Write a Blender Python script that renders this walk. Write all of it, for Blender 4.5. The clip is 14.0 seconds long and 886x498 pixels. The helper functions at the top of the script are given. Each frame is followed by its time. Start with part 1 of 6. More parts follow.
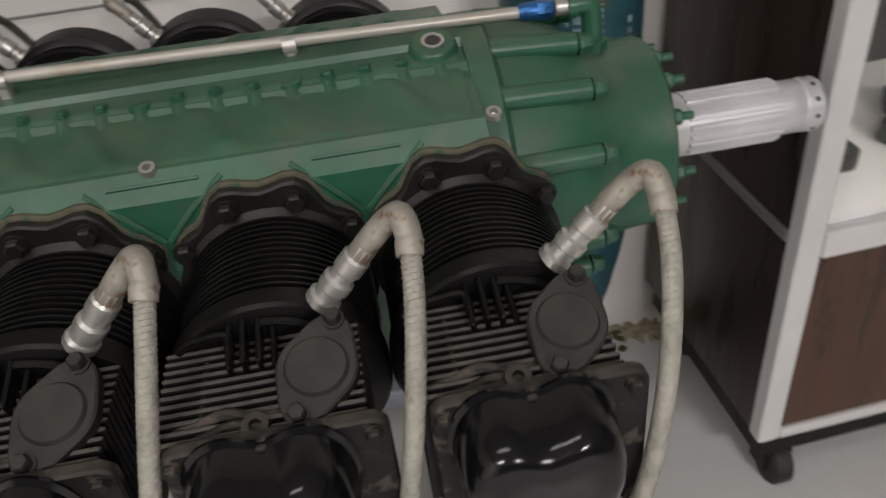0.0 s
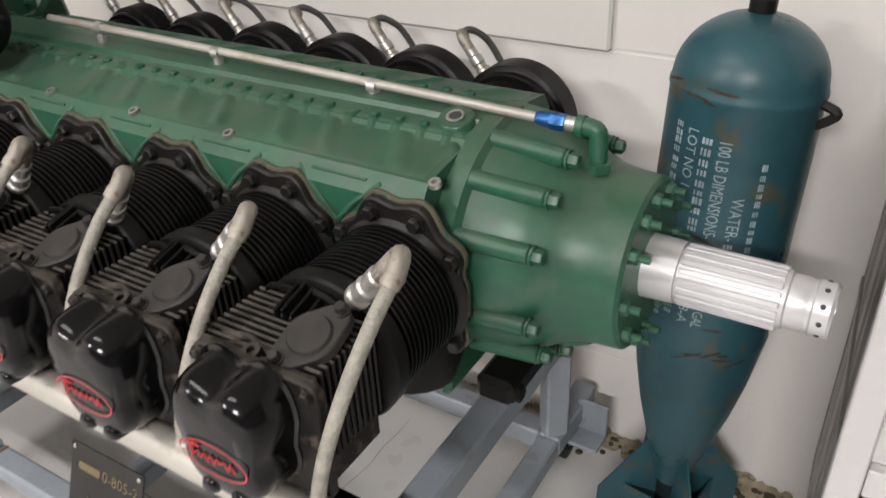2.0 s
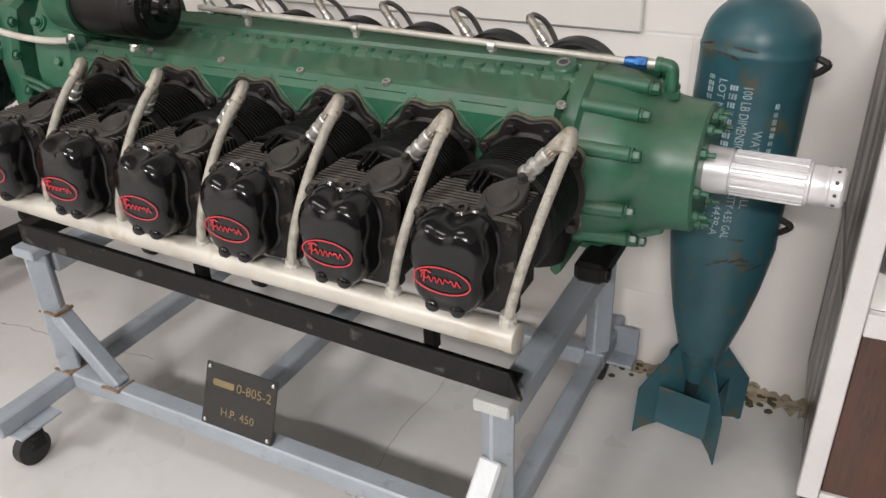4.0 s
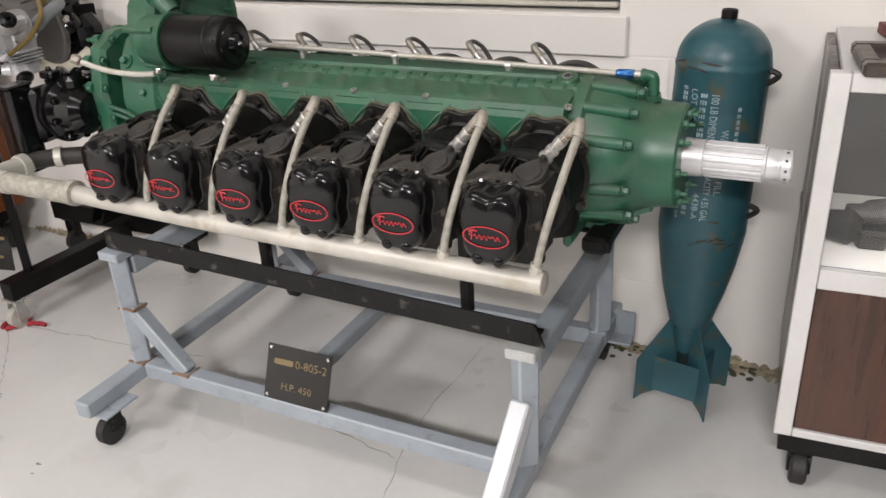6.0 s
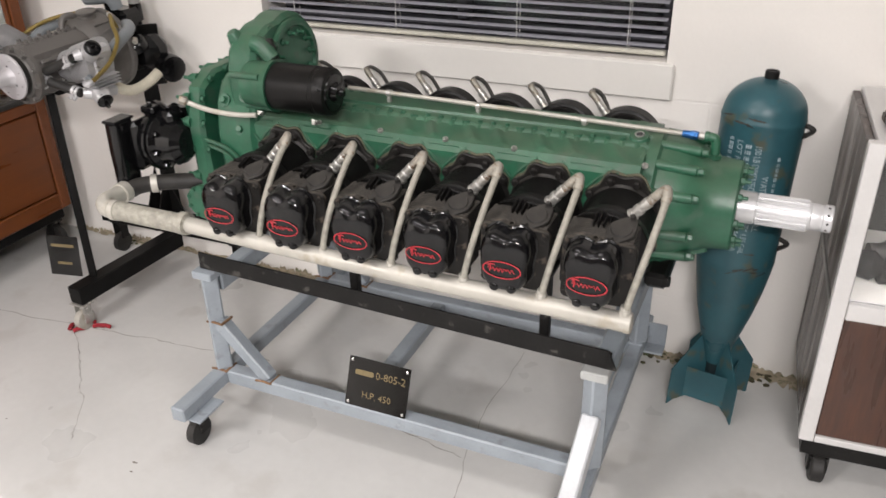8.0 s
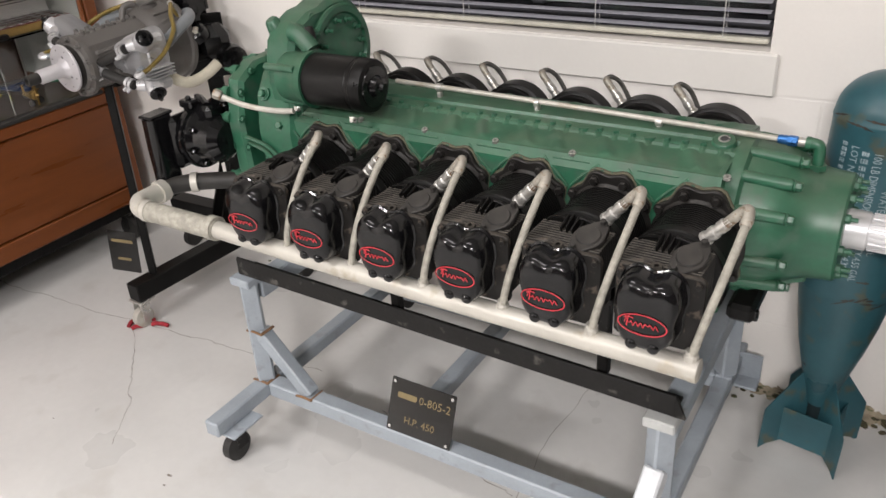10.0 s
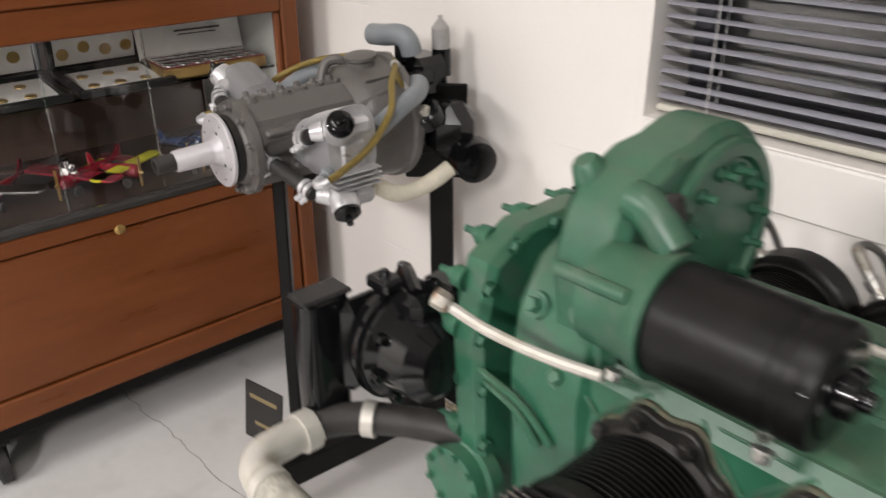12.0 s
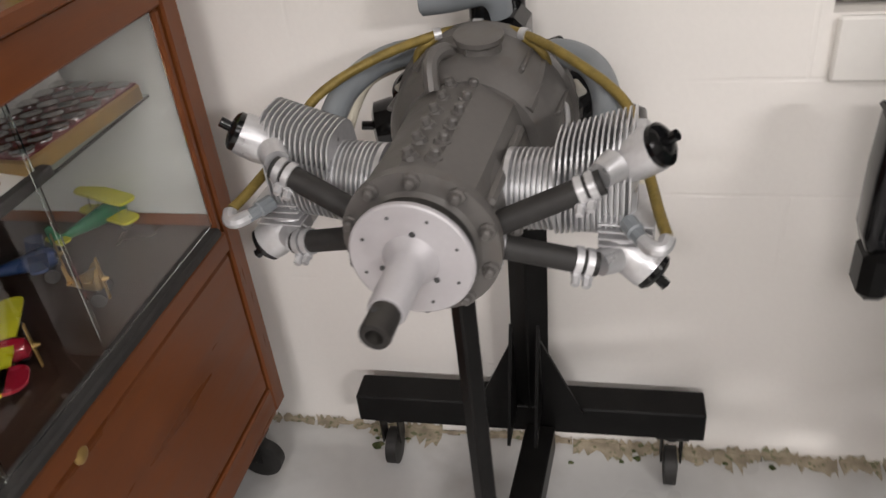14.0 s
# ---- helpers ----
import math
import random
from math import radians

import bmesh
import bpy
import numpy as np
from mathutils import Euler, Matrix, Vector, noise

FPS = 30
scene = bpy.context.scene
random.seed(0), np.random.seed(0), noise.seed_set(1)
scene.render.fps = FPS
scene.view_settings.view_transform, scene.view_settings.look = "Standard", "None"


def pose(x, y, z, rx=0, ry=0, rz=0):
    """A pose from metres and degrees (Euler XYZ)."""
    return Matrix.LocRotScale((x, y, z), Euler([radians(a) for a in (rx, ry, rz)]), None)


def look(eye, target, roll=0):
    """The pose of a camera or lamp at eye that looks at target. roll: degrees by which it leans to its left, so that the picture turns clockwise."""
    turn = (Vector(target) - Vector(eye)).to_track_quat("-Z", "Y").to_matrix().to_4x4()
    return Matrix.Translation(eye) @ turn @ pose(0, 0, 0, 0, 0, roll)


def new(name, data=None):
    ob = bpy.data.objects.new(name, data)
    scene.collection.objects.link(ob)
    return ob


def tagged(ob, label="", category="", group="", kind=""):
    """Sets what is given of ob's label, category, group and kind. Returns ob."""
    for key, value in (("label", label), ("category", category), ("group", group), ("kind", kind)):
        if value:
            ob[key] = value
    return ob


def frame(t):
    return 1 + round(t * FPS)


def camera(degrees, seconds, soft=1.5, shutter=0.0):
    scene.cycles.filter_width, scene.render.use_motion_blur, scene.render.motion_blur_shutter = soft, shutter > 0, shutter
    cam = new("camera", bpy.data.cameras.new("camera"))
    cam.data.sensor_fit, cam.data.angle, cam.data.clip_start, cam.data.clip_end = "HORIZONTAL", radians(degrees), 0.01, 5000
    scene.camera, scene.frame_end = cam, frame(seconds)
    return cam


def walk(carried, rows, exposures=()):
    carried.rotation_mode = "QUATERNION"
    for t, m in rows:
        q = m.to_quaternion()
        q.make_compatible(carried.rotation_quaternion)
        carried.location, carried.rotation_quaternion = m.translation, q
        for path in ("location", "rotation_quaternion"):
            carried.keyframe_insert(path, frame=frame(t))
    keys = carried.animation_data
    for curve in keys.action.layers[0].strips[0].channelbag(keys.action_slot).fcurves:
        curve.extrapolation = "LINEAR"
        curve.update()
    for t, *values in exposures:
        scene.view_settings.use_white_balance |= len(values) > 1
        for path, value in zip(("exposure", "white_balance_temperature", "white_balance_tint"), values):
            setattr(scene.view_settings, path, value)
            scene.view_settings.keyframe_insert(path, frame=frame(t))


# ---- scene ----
cam = camera(57.6, 14.0, 1.5, 0.4)
PATH = [
    (0, (0.173, -0.716, 1.151), (0.316, 0.886, -0.039), -6.7),
    (0.5, (0.338, -0.675, 1.156), (-0.012, 0.897, -0.03), -7.4),
    (1, (0.462, -0.651, 1.188), (-0.123, 0.929, 0.112), -2.2),
    (1.5, (0.577, -0.673, 1.207), (-0.252, 0.839, 0.194), -4.0),
    (2, (0.668, -0.732, 1.207), (-0.252, 0.703, 0.16), -2.8),
    (2.5, (0.693, -0.815, 1.205), (-0.288, 0.584, 0.166), -4.3),
    (3, (0.663, -0.931, 1.208), (-0.22, 0.559, 0.208), -3.1),
    (3.5, (0.631, -1.066, 1.217), (-0.194, 0.461, 0.224), -2.2),
    (3.7, (0.626, -1.1, 1.217), (-0.198, 0.43, 0.227), -2.1),
    (5.8, (0.703, -1.441, 1.252), (-0.105, 0.169, 0.383), -3.4),
    (6, (0.693, -1.462, 1.249), (-0.123, 0.141, 0.376), -3.3),
    (6.5, (0.659, -1.508, 1.252), (-0.182, 0.095, 0.4), -4.5),
    (7, (0.597, -1.576, 1.271), (-0.185, 0.046, 0.401), -4.6),
    (7.5, (0.552, -1.637, 1.38), (-0.199, -0.012, 0.489), -5.2),
    (8, (0.519, -1.682, 1.474), (-0.2, -0.072, 0.53), -1.3),
    (8.2, (0.506, -1.697, 1.508), (-0.22, -0.079, 0.584), -0.6),
    (10.3, (0.55, -1.31, 1.385), (-0.458, 0.125, 0.423), -2.8),
    (10.5, (0.482, -1.222, 1.367), (-0.544, 0.206, 0.414), -1.2),
    (11, (0.282, -1.004, 1.355), (-0.812, 0.428, 0.487), -0.7),
    (11.5, (0.048, -0.844, 1.329), (-1.231, 0.449, 0.497), 3.2),
    (12, (-0.251, -0.719, 1.297), (-1.597, 0.485, 0.437), -0.4),
    (12.5, (-0.574, -0.695, 1.33), (-1.739, 0.645, 0.409), -6.6),
    (13, (-0.854, -0.639, 1.301), (-1.984, 0.678, 0.307), -10.0),
    (13.5, (-1.094, -0.654, 1.292), (-1.92, 0.818, 0.219), -6.2),
    (14, (-1.327, -0.748, 1.293), (-1.75, 0.872, 0.199), -6.4),
]
walk(cam, [(t, look(eye, target, roll)) for t, eye, target, roll in PATH],
     [(0, -0.80), (0.5, -0.46), (1.0, -0.10), (1.5, 0.08), (2.0, -0.14), (2.5, -0.16), (3.0, -0.08), (6.0, -0.10), (8.0, -0.02), (10.5, 0.02), (12.0, 0.12), (13.0, -0.06), (13.5, -0.27), (14.0, -0.24)])

# ---- light ----
world = bpy.data.worlds.new("night")
scene.world = world
world.use_nodes = True
world.node_tree.nodes["Background"].inputs[0].default_value = (0.02, 0.025, 0.04, 1)
world.node_tree.nodes["Background"].inputs[1].default_value = 0.3


def ceiling_lamp(x, y, z, sx, sy, watts, turn=0):
    lamp = bpy.data.lights.new("tube_light", "AREA")
    lamp.shape, lamp.size, lamp.size_y, lamp.energy = "RECTANGLE", sx, sy, watts
    lamp.color = (1.0, 0.952, 0.945)
    ob = new("tube_light", lamp)
    ob.matrix_world = pose(x, y, z, 0, 0, turn)
    return ob


# The third is a weak overhead fill, added; shadows place the first two.
LAMPS = [(1.05, -3.3, 0.9, 0.25, 172), (-1.45, -3.1, 0.9, 0.25, 98), (-0.3, -1.0, 1.2, 0.30, 14)]
for lx, ly, lsx, lsy, lw in LAMPS:
    ceiling_lamp(lx, ly, 2.505, lsx, lsy, lw)


# ---- materials ----
def mat(name, color, rough=0.5, metal=0.0, var=0.15, scale=6.0, bump=0.05, grain=120.0, second=None, amount=0.35, dust=None, dusty=0.4, coat=0.0, stretch=(1, 1, 1), rvar=0.12, spec=0.5):
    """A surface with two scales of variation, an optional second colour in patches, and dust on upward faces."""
    m = bpy.data.materials.new(name)
    m.use_nodes = True
    nt = m.node_tree
    N, L = nt.nodes, nt.links
    b = N["Principled BSDF"]
    co = N.new("ShaderNodeTexCoord")
    mp = N.new("ShaderNodeMapping")
    mp.inputs["Scale"].default_value = stretch
    L.new(co.outputs["Object"], mp.inputs[0])

    def noise_at(s, detail=4.0):
        n = N.new("ShaderNodeTexNoise")
        n.inputs["Scale"].default_value, n.inputs["Detail"].default_value = s, detail
        L.new(mp.outputs[0], n.inputs["Vector"])
        return n.outputs["Fac"]

    def mix(kind, fac, a, c):
        x = N.new("ShaderNodeMix")
        x.data_type, x.blend_type = "RGBA", kind
        for socket, value in ((x.inputs[0], fac), (x.inputs[6], a), (x.inputs[7], c)):
            if hasattr(value, "is_output"):
                L.new(value, socket)
            elif isinstance(value, (int, float)):
                socket.default_value = value
            else:
                socket.default_value = (*value, 1)
        return x.outputs[2]

    def ramp(fac, lo, hi, a=0.0, c=1.0):
        r = N.new("ShaderNodeMapRange")
        for i, v in enumerate((lo, hi, a, c), 1):
            r.inputs[i].default_value = v
        L.new(fac, r.inputs[0])
        return r.outputs[0]

    big, fine = noise_at(scale), noise_at(grain, 6.0)
    col = mix("MIX", ramp(big, 0.3, 0.7), [c * (1 - var) for c in color], [min(1, c * (1 + var)) for c in color])
    col = mix("MIX", ramp(fine, 0.35, 0.65, 0, var), col, [c * 0.55 for c in color])
    if second:
        col = mix("MIX", ramp(noise_at(scale * 2.3, 8.0), 0.62 - amount * 0.3, 0.70 - amount * 0.2), col, second)
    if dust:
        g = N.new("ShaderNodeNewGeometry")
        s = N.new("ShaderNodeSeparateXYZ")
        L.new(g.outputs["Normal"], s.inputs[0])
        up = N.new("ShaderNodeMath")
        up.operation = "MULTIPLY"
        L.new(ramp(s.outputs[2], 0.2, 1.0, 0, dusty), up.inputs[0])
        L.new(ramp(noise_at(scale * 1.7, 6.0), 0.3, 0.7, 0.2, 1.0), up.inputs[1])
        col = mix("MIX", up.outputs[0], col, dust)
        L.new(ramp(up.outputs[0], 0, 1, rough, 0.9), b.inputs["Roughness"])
    else:
        L.new(ramp(big, 0.3, 0.7, max(0.02, rough - rvar), min(1, rough + rvar)), b.inputs["Roughness"])
    L.new(col, b.inputs["Base Color"])
    b.inputs["Metallic"].default_value = metal
    b.inputs["Coat Weight"].default_value = coat
    b.inputs["Specular IOR Level"].default_value = spec
    if bump:
        bp = N.new("ShaderNodeBump")
        bp.inputs["Strength"].default_value, bp.inputs["Distance"].default_value = bump, 0.002
        L.new(fine, bp.inputs["Height"])
        L.new(bp.outputs[0], b.inputs["Normal"])
    return m


def wall_paint(name, color):
    """White paint on blocks: faint joints and roller marks."""
    m = mat(name, color, 0.55, var=0.03, scale=1.6, bump=0.0)
    nt = m.node_tree
    N, L = nt.nodes, nt.links
    co = N.new("ShaderNodeTexCoord")
    sep, com = N.new("ShaderNodeSeparateXYZ"), N.new("ShaderNodeCombineXYZ")
    L.new(co.outputs["Object"], sep.inputs[0])
    add = N.new("ShaderNodeMath")
    L.new(sep.outputs[0], add.inputs[0]), L.new(sep.outputs[1], add.inputs[1])
    L.new(add.outputs[0], com.inputs[0]), L.new(sep.outputs[2], com.inputs[1])
    br = N.new("ShaderNodeTexBrick")
    for key, v in (("Scale", 1.0), ("Mortar Size", 0.004), ("Mortar Smooth", 0.6), ("Brick Width", 0.4), ("Row Height", 0.2)):
        br.inputs[key].default_value = v
    br.inputs["Color1"].default_value = br.inputs["Color2"].default_value = (1, 1, 1, 1)
    br.inputs["Mortar"].default_value = (0, 0, 0, 1)
    L.new(com.outputs[0], br.inputs["Vector"])
    no = N.new("ShaderNodeTexNoise")
    no.inputs["Scale"].default_value, no.inputs["Detail"].default_value = 45, 8
    L.new(co.outputs["Object"], no.inputs["Vector"])
    patch = N.new("ShaderNodeTexNoise")
    patch.inputs["Scale"].default_value = 2.2
    L.new(co.outputs["Object"], patch.inputs["Vector"])
    fade = N.new("ShaderNodeMapRange")
    fade.inputs[1].default_value, fade.inputs[2].default_value = 0.5, 0.62
    L.new(patch.outputs["Fac"], fade.inputs[0])
    b1, b2 = N.new("ShaderNodeBump"), N.new("ShaderNodeBump")
    b1.inputs["Strength"].default_value, b1.inputs["Distance"].default_value = 0.25, 0.003
    L.new(no.outputs["Fac"], b1.inputs["Height"])
    b2.inputs["Distance"].default_value = 0.003
    k = N.new("ShaderNodeMath")
    k.operation, k.inputs[1].default_value = "MULTIPLY", 0.45
    L.new(fade.outputs[0], k.inputs[0])
    L.new(k.outputs[0], b2.inputs["Strength"])
    L.new(br.outputs["Color"], b2.inputs["Height"])
    L.new(b1.outputs[0], b2.inputs["Normal"])
    L.new(b2.outputs[0], N["Principled BSDF"].inputs["Normal"])
    return m


def glass_mat(name, color=(1, 1, 1), rough=0.0):
    m = bpy.data.materials.new(name)
    m.use_nodes = True
    b = m.node_tree.nodes["Principled BSDF"]
    b.inputs["Base Color"].default_value = (*color, 1)
    b.inputs["Transmission Weight"].default_value, b.inputs["Roughness"].default_value, b.inputs["IOR"].default_value = 1.0, rough, 1.45
    return m


DUST = (0.30, 0.26, 0.20)
M_WALL = wall_paint("wall_paint", (0.85, 0.82, 0.78))
M_SILL = mat("sill_paint", (0.80, 0.78, 0.74), 0.45, var=0.03, scale=4, bump=0.05)
M_CEIL = mat("dimmed_ceiling", (0.50, 0.49, 0.47), 0.7, var=0.03)
M_DIM = mat("dim_unseen_wall", (0.13, 0.11, 0.095), 0.6, var=0.2, scale=3, bump=0.1)
M_FLOOR = mat("floor_paint", (0.58, 0.575, 0.56), 0.34, var=0.07, scale=2.2, bump=0.06, grain=35, second=(0.52, 0.51, 0.49), amount=0.12)
M_CRACK = mat("crack_dirt", (0.20, 0.18, 0.155), 0.9, var=0.3, scale=60)
M_PEEL = mat("peeled_plaster", (0.40, 0.34, 0.25), 0.9, var=0.35, scale=35, bump=0.6, grain=140, second=(0.16, 0.17, 0.09), amount=0.25)
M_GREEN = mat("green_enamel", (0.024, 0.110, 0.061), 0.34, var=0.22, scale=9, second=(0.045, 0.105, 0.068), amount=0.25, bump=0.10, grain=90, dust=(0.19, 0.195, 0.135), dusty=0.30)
M_GREEND = mat("green_enamel_bolt", (0.025, 0.105, 0.058), 0.45, var=0.25, scale=40, bump=0.1)
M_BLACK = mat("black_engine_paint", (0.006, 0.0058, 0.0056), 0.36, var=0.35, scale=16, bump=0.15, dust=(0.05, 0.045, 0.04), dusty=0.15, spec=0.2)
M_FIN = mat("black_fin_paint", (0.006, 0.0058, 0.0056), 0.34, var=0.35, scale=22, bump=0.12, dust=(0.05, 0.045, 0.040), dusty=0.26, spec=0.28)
M_GLOSS = mat("gloss_black_enamel", (0.005, 0.005, 0.0055), 0.13, var=0.2, scale=12, bump=0.03, grain=30, rvar=0.04, spec=0.35)
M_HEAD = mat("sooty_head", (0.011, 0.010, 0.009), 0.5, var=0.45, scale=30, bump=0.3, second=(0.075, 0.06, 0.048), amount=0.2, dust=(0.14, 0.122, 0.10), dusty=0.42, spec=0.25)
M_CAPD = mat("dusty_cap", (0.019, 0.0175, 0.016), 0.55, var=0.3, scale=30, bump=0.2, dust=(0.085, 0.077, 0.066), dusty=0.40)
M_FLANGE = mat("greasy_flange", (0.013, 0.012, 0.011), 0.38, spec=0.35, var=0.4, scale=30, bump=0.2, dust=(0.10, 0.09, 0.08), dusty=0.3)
M_LIP = mat("dusty_sealant_lip", (0.10, 0.093, 0.060), 0.75, var=0.3, scale=40, bump=0.3, second=(0.035, 0.08, 0.05), amount=0.35)
M_RED = mat("red_badge_paint", (0.50, 0.022, 0.036), 0.35, var=0.08, scale=50, bump=0.02)
M_HOSE = mat("braided_hose", (0.36, 0.345, 0.295), 0.6, var=0.25, scale=60, bump=1.0, grain=170, metal=0.1)
M_GHOSE = mat("grey_woven_hose", (0.105, 0.10, 0.092), 0.65, var=0.25, scale=60, bump=0.9, grain=170)
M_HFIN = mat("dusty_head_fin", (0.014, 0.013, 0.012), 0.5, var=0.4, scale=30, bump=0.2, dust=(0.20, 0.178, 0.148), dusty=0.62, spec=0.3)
M_ELBOW = mat("dirty_alloy_elbow", (0.37, 0.345, 0.295), 0.5, 0.35, var=0.3, scale=35, bump=0.5, second=(0.20, 0.13, 0.08), amount=0.22)
M_SILVER = mat("silver_paint", (0.56, 0.55, 0.52), 0.36, 0.75, var=0.12, scale=18, bump=0.12, second=(0.40, 0.36, 0.30), amount=0.15)
M_PIPE = mat("aluminium_painted_pipe", (0.50, 0.48, 0.43), 0.46, 0.30, var=0.12, scale=9, bump=0.15, grain=50, second=(0.42, 0.38, 0.31), amount=0.18)
M_SHAFT = mat("machined_shaft", (0.66, 0.66, 0.67), 0.42, 0.45, var=0.07, scale=15, bump=0.06)
M_BRASS = mat("old_brass", (0.42, 0.28, 0.10), 0.4, 0.8, var=0.25, scale=30)
M_RUST = mat("rusty_weld", (0.22, 0.125, 0.065), 0.85, var=0.4, scale=60, bump=0.5)
M_BLUE = mat("blue_anodised", (0.04, 0.15, 0.40), 0.32, 0.7, var=0.1, scale=60)
M_STAND = mat("stand_grey_paint", (0.30, 0.335, 0.37), 0.42, var=0.10, scale=12, bump=0.08, second=(0.25, 0.27, 0.29), amount=0.08)
M_PALE = mat("pale_plate", (0.42, 0.43, 0.42), 0.45, second=(0.34, 0.30, 0.22), amount=0.15)
M_STEEL = mat("dark_angle_iron", (0.011, 0.0105, 0.010), 0.5, 0.1, spec=0.25, var=0.4, scale=14, bump=0.3, second=(0.07, 0.066, 0.06), amount=0.05)
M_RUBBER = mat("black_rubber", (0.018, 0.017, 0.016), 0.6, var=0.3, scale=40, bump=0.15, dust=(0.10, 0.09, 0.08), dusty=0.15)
M_PLATE = mat("black_plaque", (0.010, 0.0095, 0.009), 0.12, var=0.1, scale=20, bump=0.0, rvar=0.04)
M_GOLD = mat("engraved_gold", (0.22, 0.17, 0.085), 0.5, 0.3, var=0.1, scale=50)
M_BOMB = mat("teal_bomb_paint", (0.026, 0.092, 0.112), 0.38, var=0.18, scale=7, bump=0.10, grain=60, second=(0.075, 0.085, 0.06), amount=0.12)
M_BOMBD = mat("fin_inside_shade", (0.008, 0.02, 0.024), 0.7, var=0.2)
M_SCRAPE = mat("rust_scrape", (0.055, 0.044, 0.036), 0.85, var=0.45, scale=50, bump=0.4)
M_STENCIL = mat("white_stencil", (0.34, 0.43, 0.46), 0.6, var=0.25, scale=80)
M_WOOD = mat("cherry_wood", (0.158, 0.046, 0.011), 0.38, var=0.14, scale=5, bump=0.06, grain=70, stretch=(6, 0.7, 6), coat=0.0, spec=0.35)
M_WOODV = mat("cherry_wood_upright", (0.156, 0.046, 0.011), 0.38, var=0.14, scale=5, bump=0.06, grain=70, stretch=(6, 6, 0.7), coat=0.0, spec=0.35)
M_WALNUT = mat("walnut_laminate", (0.068, 0.027, 0.015), 0.32, var=0.45, scale=7, bump=0.04, grain=60, stretch=(5, 5, 0.5), coat=0.15)
M_SIDE = mat("brown_laminate_side", (0.030, 0.016, 0.011), 0.30, var=0.2, scale=6, bump=0.03, stretch=(4, 4, 0.5), spec=0.5)
M_TRIM = mat("white_trim", (0.62, 0.61, 0.60), 0.4, var=0.05, scale=12, bump=0.03)
M_CASE = mat("case_interior", (0.40, 0.415, 0.385), 0.6, var=0.05)
M_CASED = mat("case_dark_floor", (0.028, 0.015, 0.010), 0.35, var=0.3, scale=8)
M_GLASS = glass_mat("clear_glass")
M_GLASSG = glass_mat("greenish_shelf_glass", (0.86, 0.95, 0.91))
M_SLAT = mat("blind_slat", (0.33, 0.33, 0.37), 0.42, var=0.05, scale=5, bump=0.02)
M_NIGHT = mat("night_beyond", (0.012, 0.011, 0.022), 0.5, var=0.3, scale=2, bump=0)
M_GREY = mat("grey_crankcase", (0.120, 0.113, 0.106), 0.42, 0.15, var=0.10, scale=12, bump=0.14, grain=140, second=(0.11, 0.10, 0.09), amount=0.15)
M_ALU = mat("cast_aluminium", (0.60, 0.60, 0.61), 0.38, 0.55, var=0.14, scale=30, bump=0.2, grain=160)
M_ALUP = mat("bright_silver_flange", (0.50, 0.485, 0.50), 0.42, 0.3, var=0.06, scale=20, bump=0.08)
M_GPIPE = mat("grey_intake_pipe", (0.21, 0.23, 0.245), 0.42, var=0.1, scale=15, bump=0.08)
M_YELLOW = mat("olive_ignition_lead", (0.25, 0.18, 0.045), 0.5, 0.3, var=0.25, scale=60, bump=0.6, grain=300)
M_LAG = mat("white_lagging", (0.62, 0.58, 0.47), 0.85, var=0.15, scale=25, bump=0.9, grain=90)
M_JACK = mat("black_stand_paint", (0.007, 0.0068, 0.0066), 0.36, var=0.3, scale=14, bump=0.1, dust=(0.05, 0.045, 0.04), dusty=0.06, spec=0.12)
M_PAPER = mat("white_card", (0.70, 0.69, 0.65), 0.7, var=0.03)
# Serves printed lines, and dark discs that paint the shade in holes.
M_INK_HOLE = mat("ink_and_hole_shade", (0.05, 0.05, 0.05), 0.7)
# Toy colours are dimmed to carry the shade inside the cabinet.
M_TOYR = mat("toy_red", (0.20, 0.008, 0.018), 0.22, var=0.1, scale=30, coat=0.4)
M_TOYY = mat("toy_yellow", (0.45, 0.43, 0.02), 0.35, var=0.1, scale=30)
M_TOYG = mat("toy_green", (0.012, 0.13, 0.06), 0.3, var=0.1, scale=30)
M_TOYB = mat("toy_blue", (0.015, 0.035, 0.10), 0.3, var=0.1, scale=30)
M_LIME = mat("lime_box", (0.32, 0.50, 0.03), 0.45, var=0.12, scale=30)
M_CHROME = mat("chrome", (0.8, 0.8, 0.8), 0.12, 1.0, var=0.05, scale=40)
M_RAG = mat("red_rag", (0.30, 0.02, 0.03), 0.9, var=0.3, scale=60, bump=0.5)
M_MAROON = mat("maroon_tray", (0.12, 0.02, 0.02), 0.5)


# ---- mesh helpers ----
def frame_of(d):
    d = Vector(d).normalized()
    a = d.orthogonal().normalized() if abs(d.z) > 0.99 else Vector((0, 0, 1)).cross(d).normalized()
    return d, a, d.cross(a).normalized()


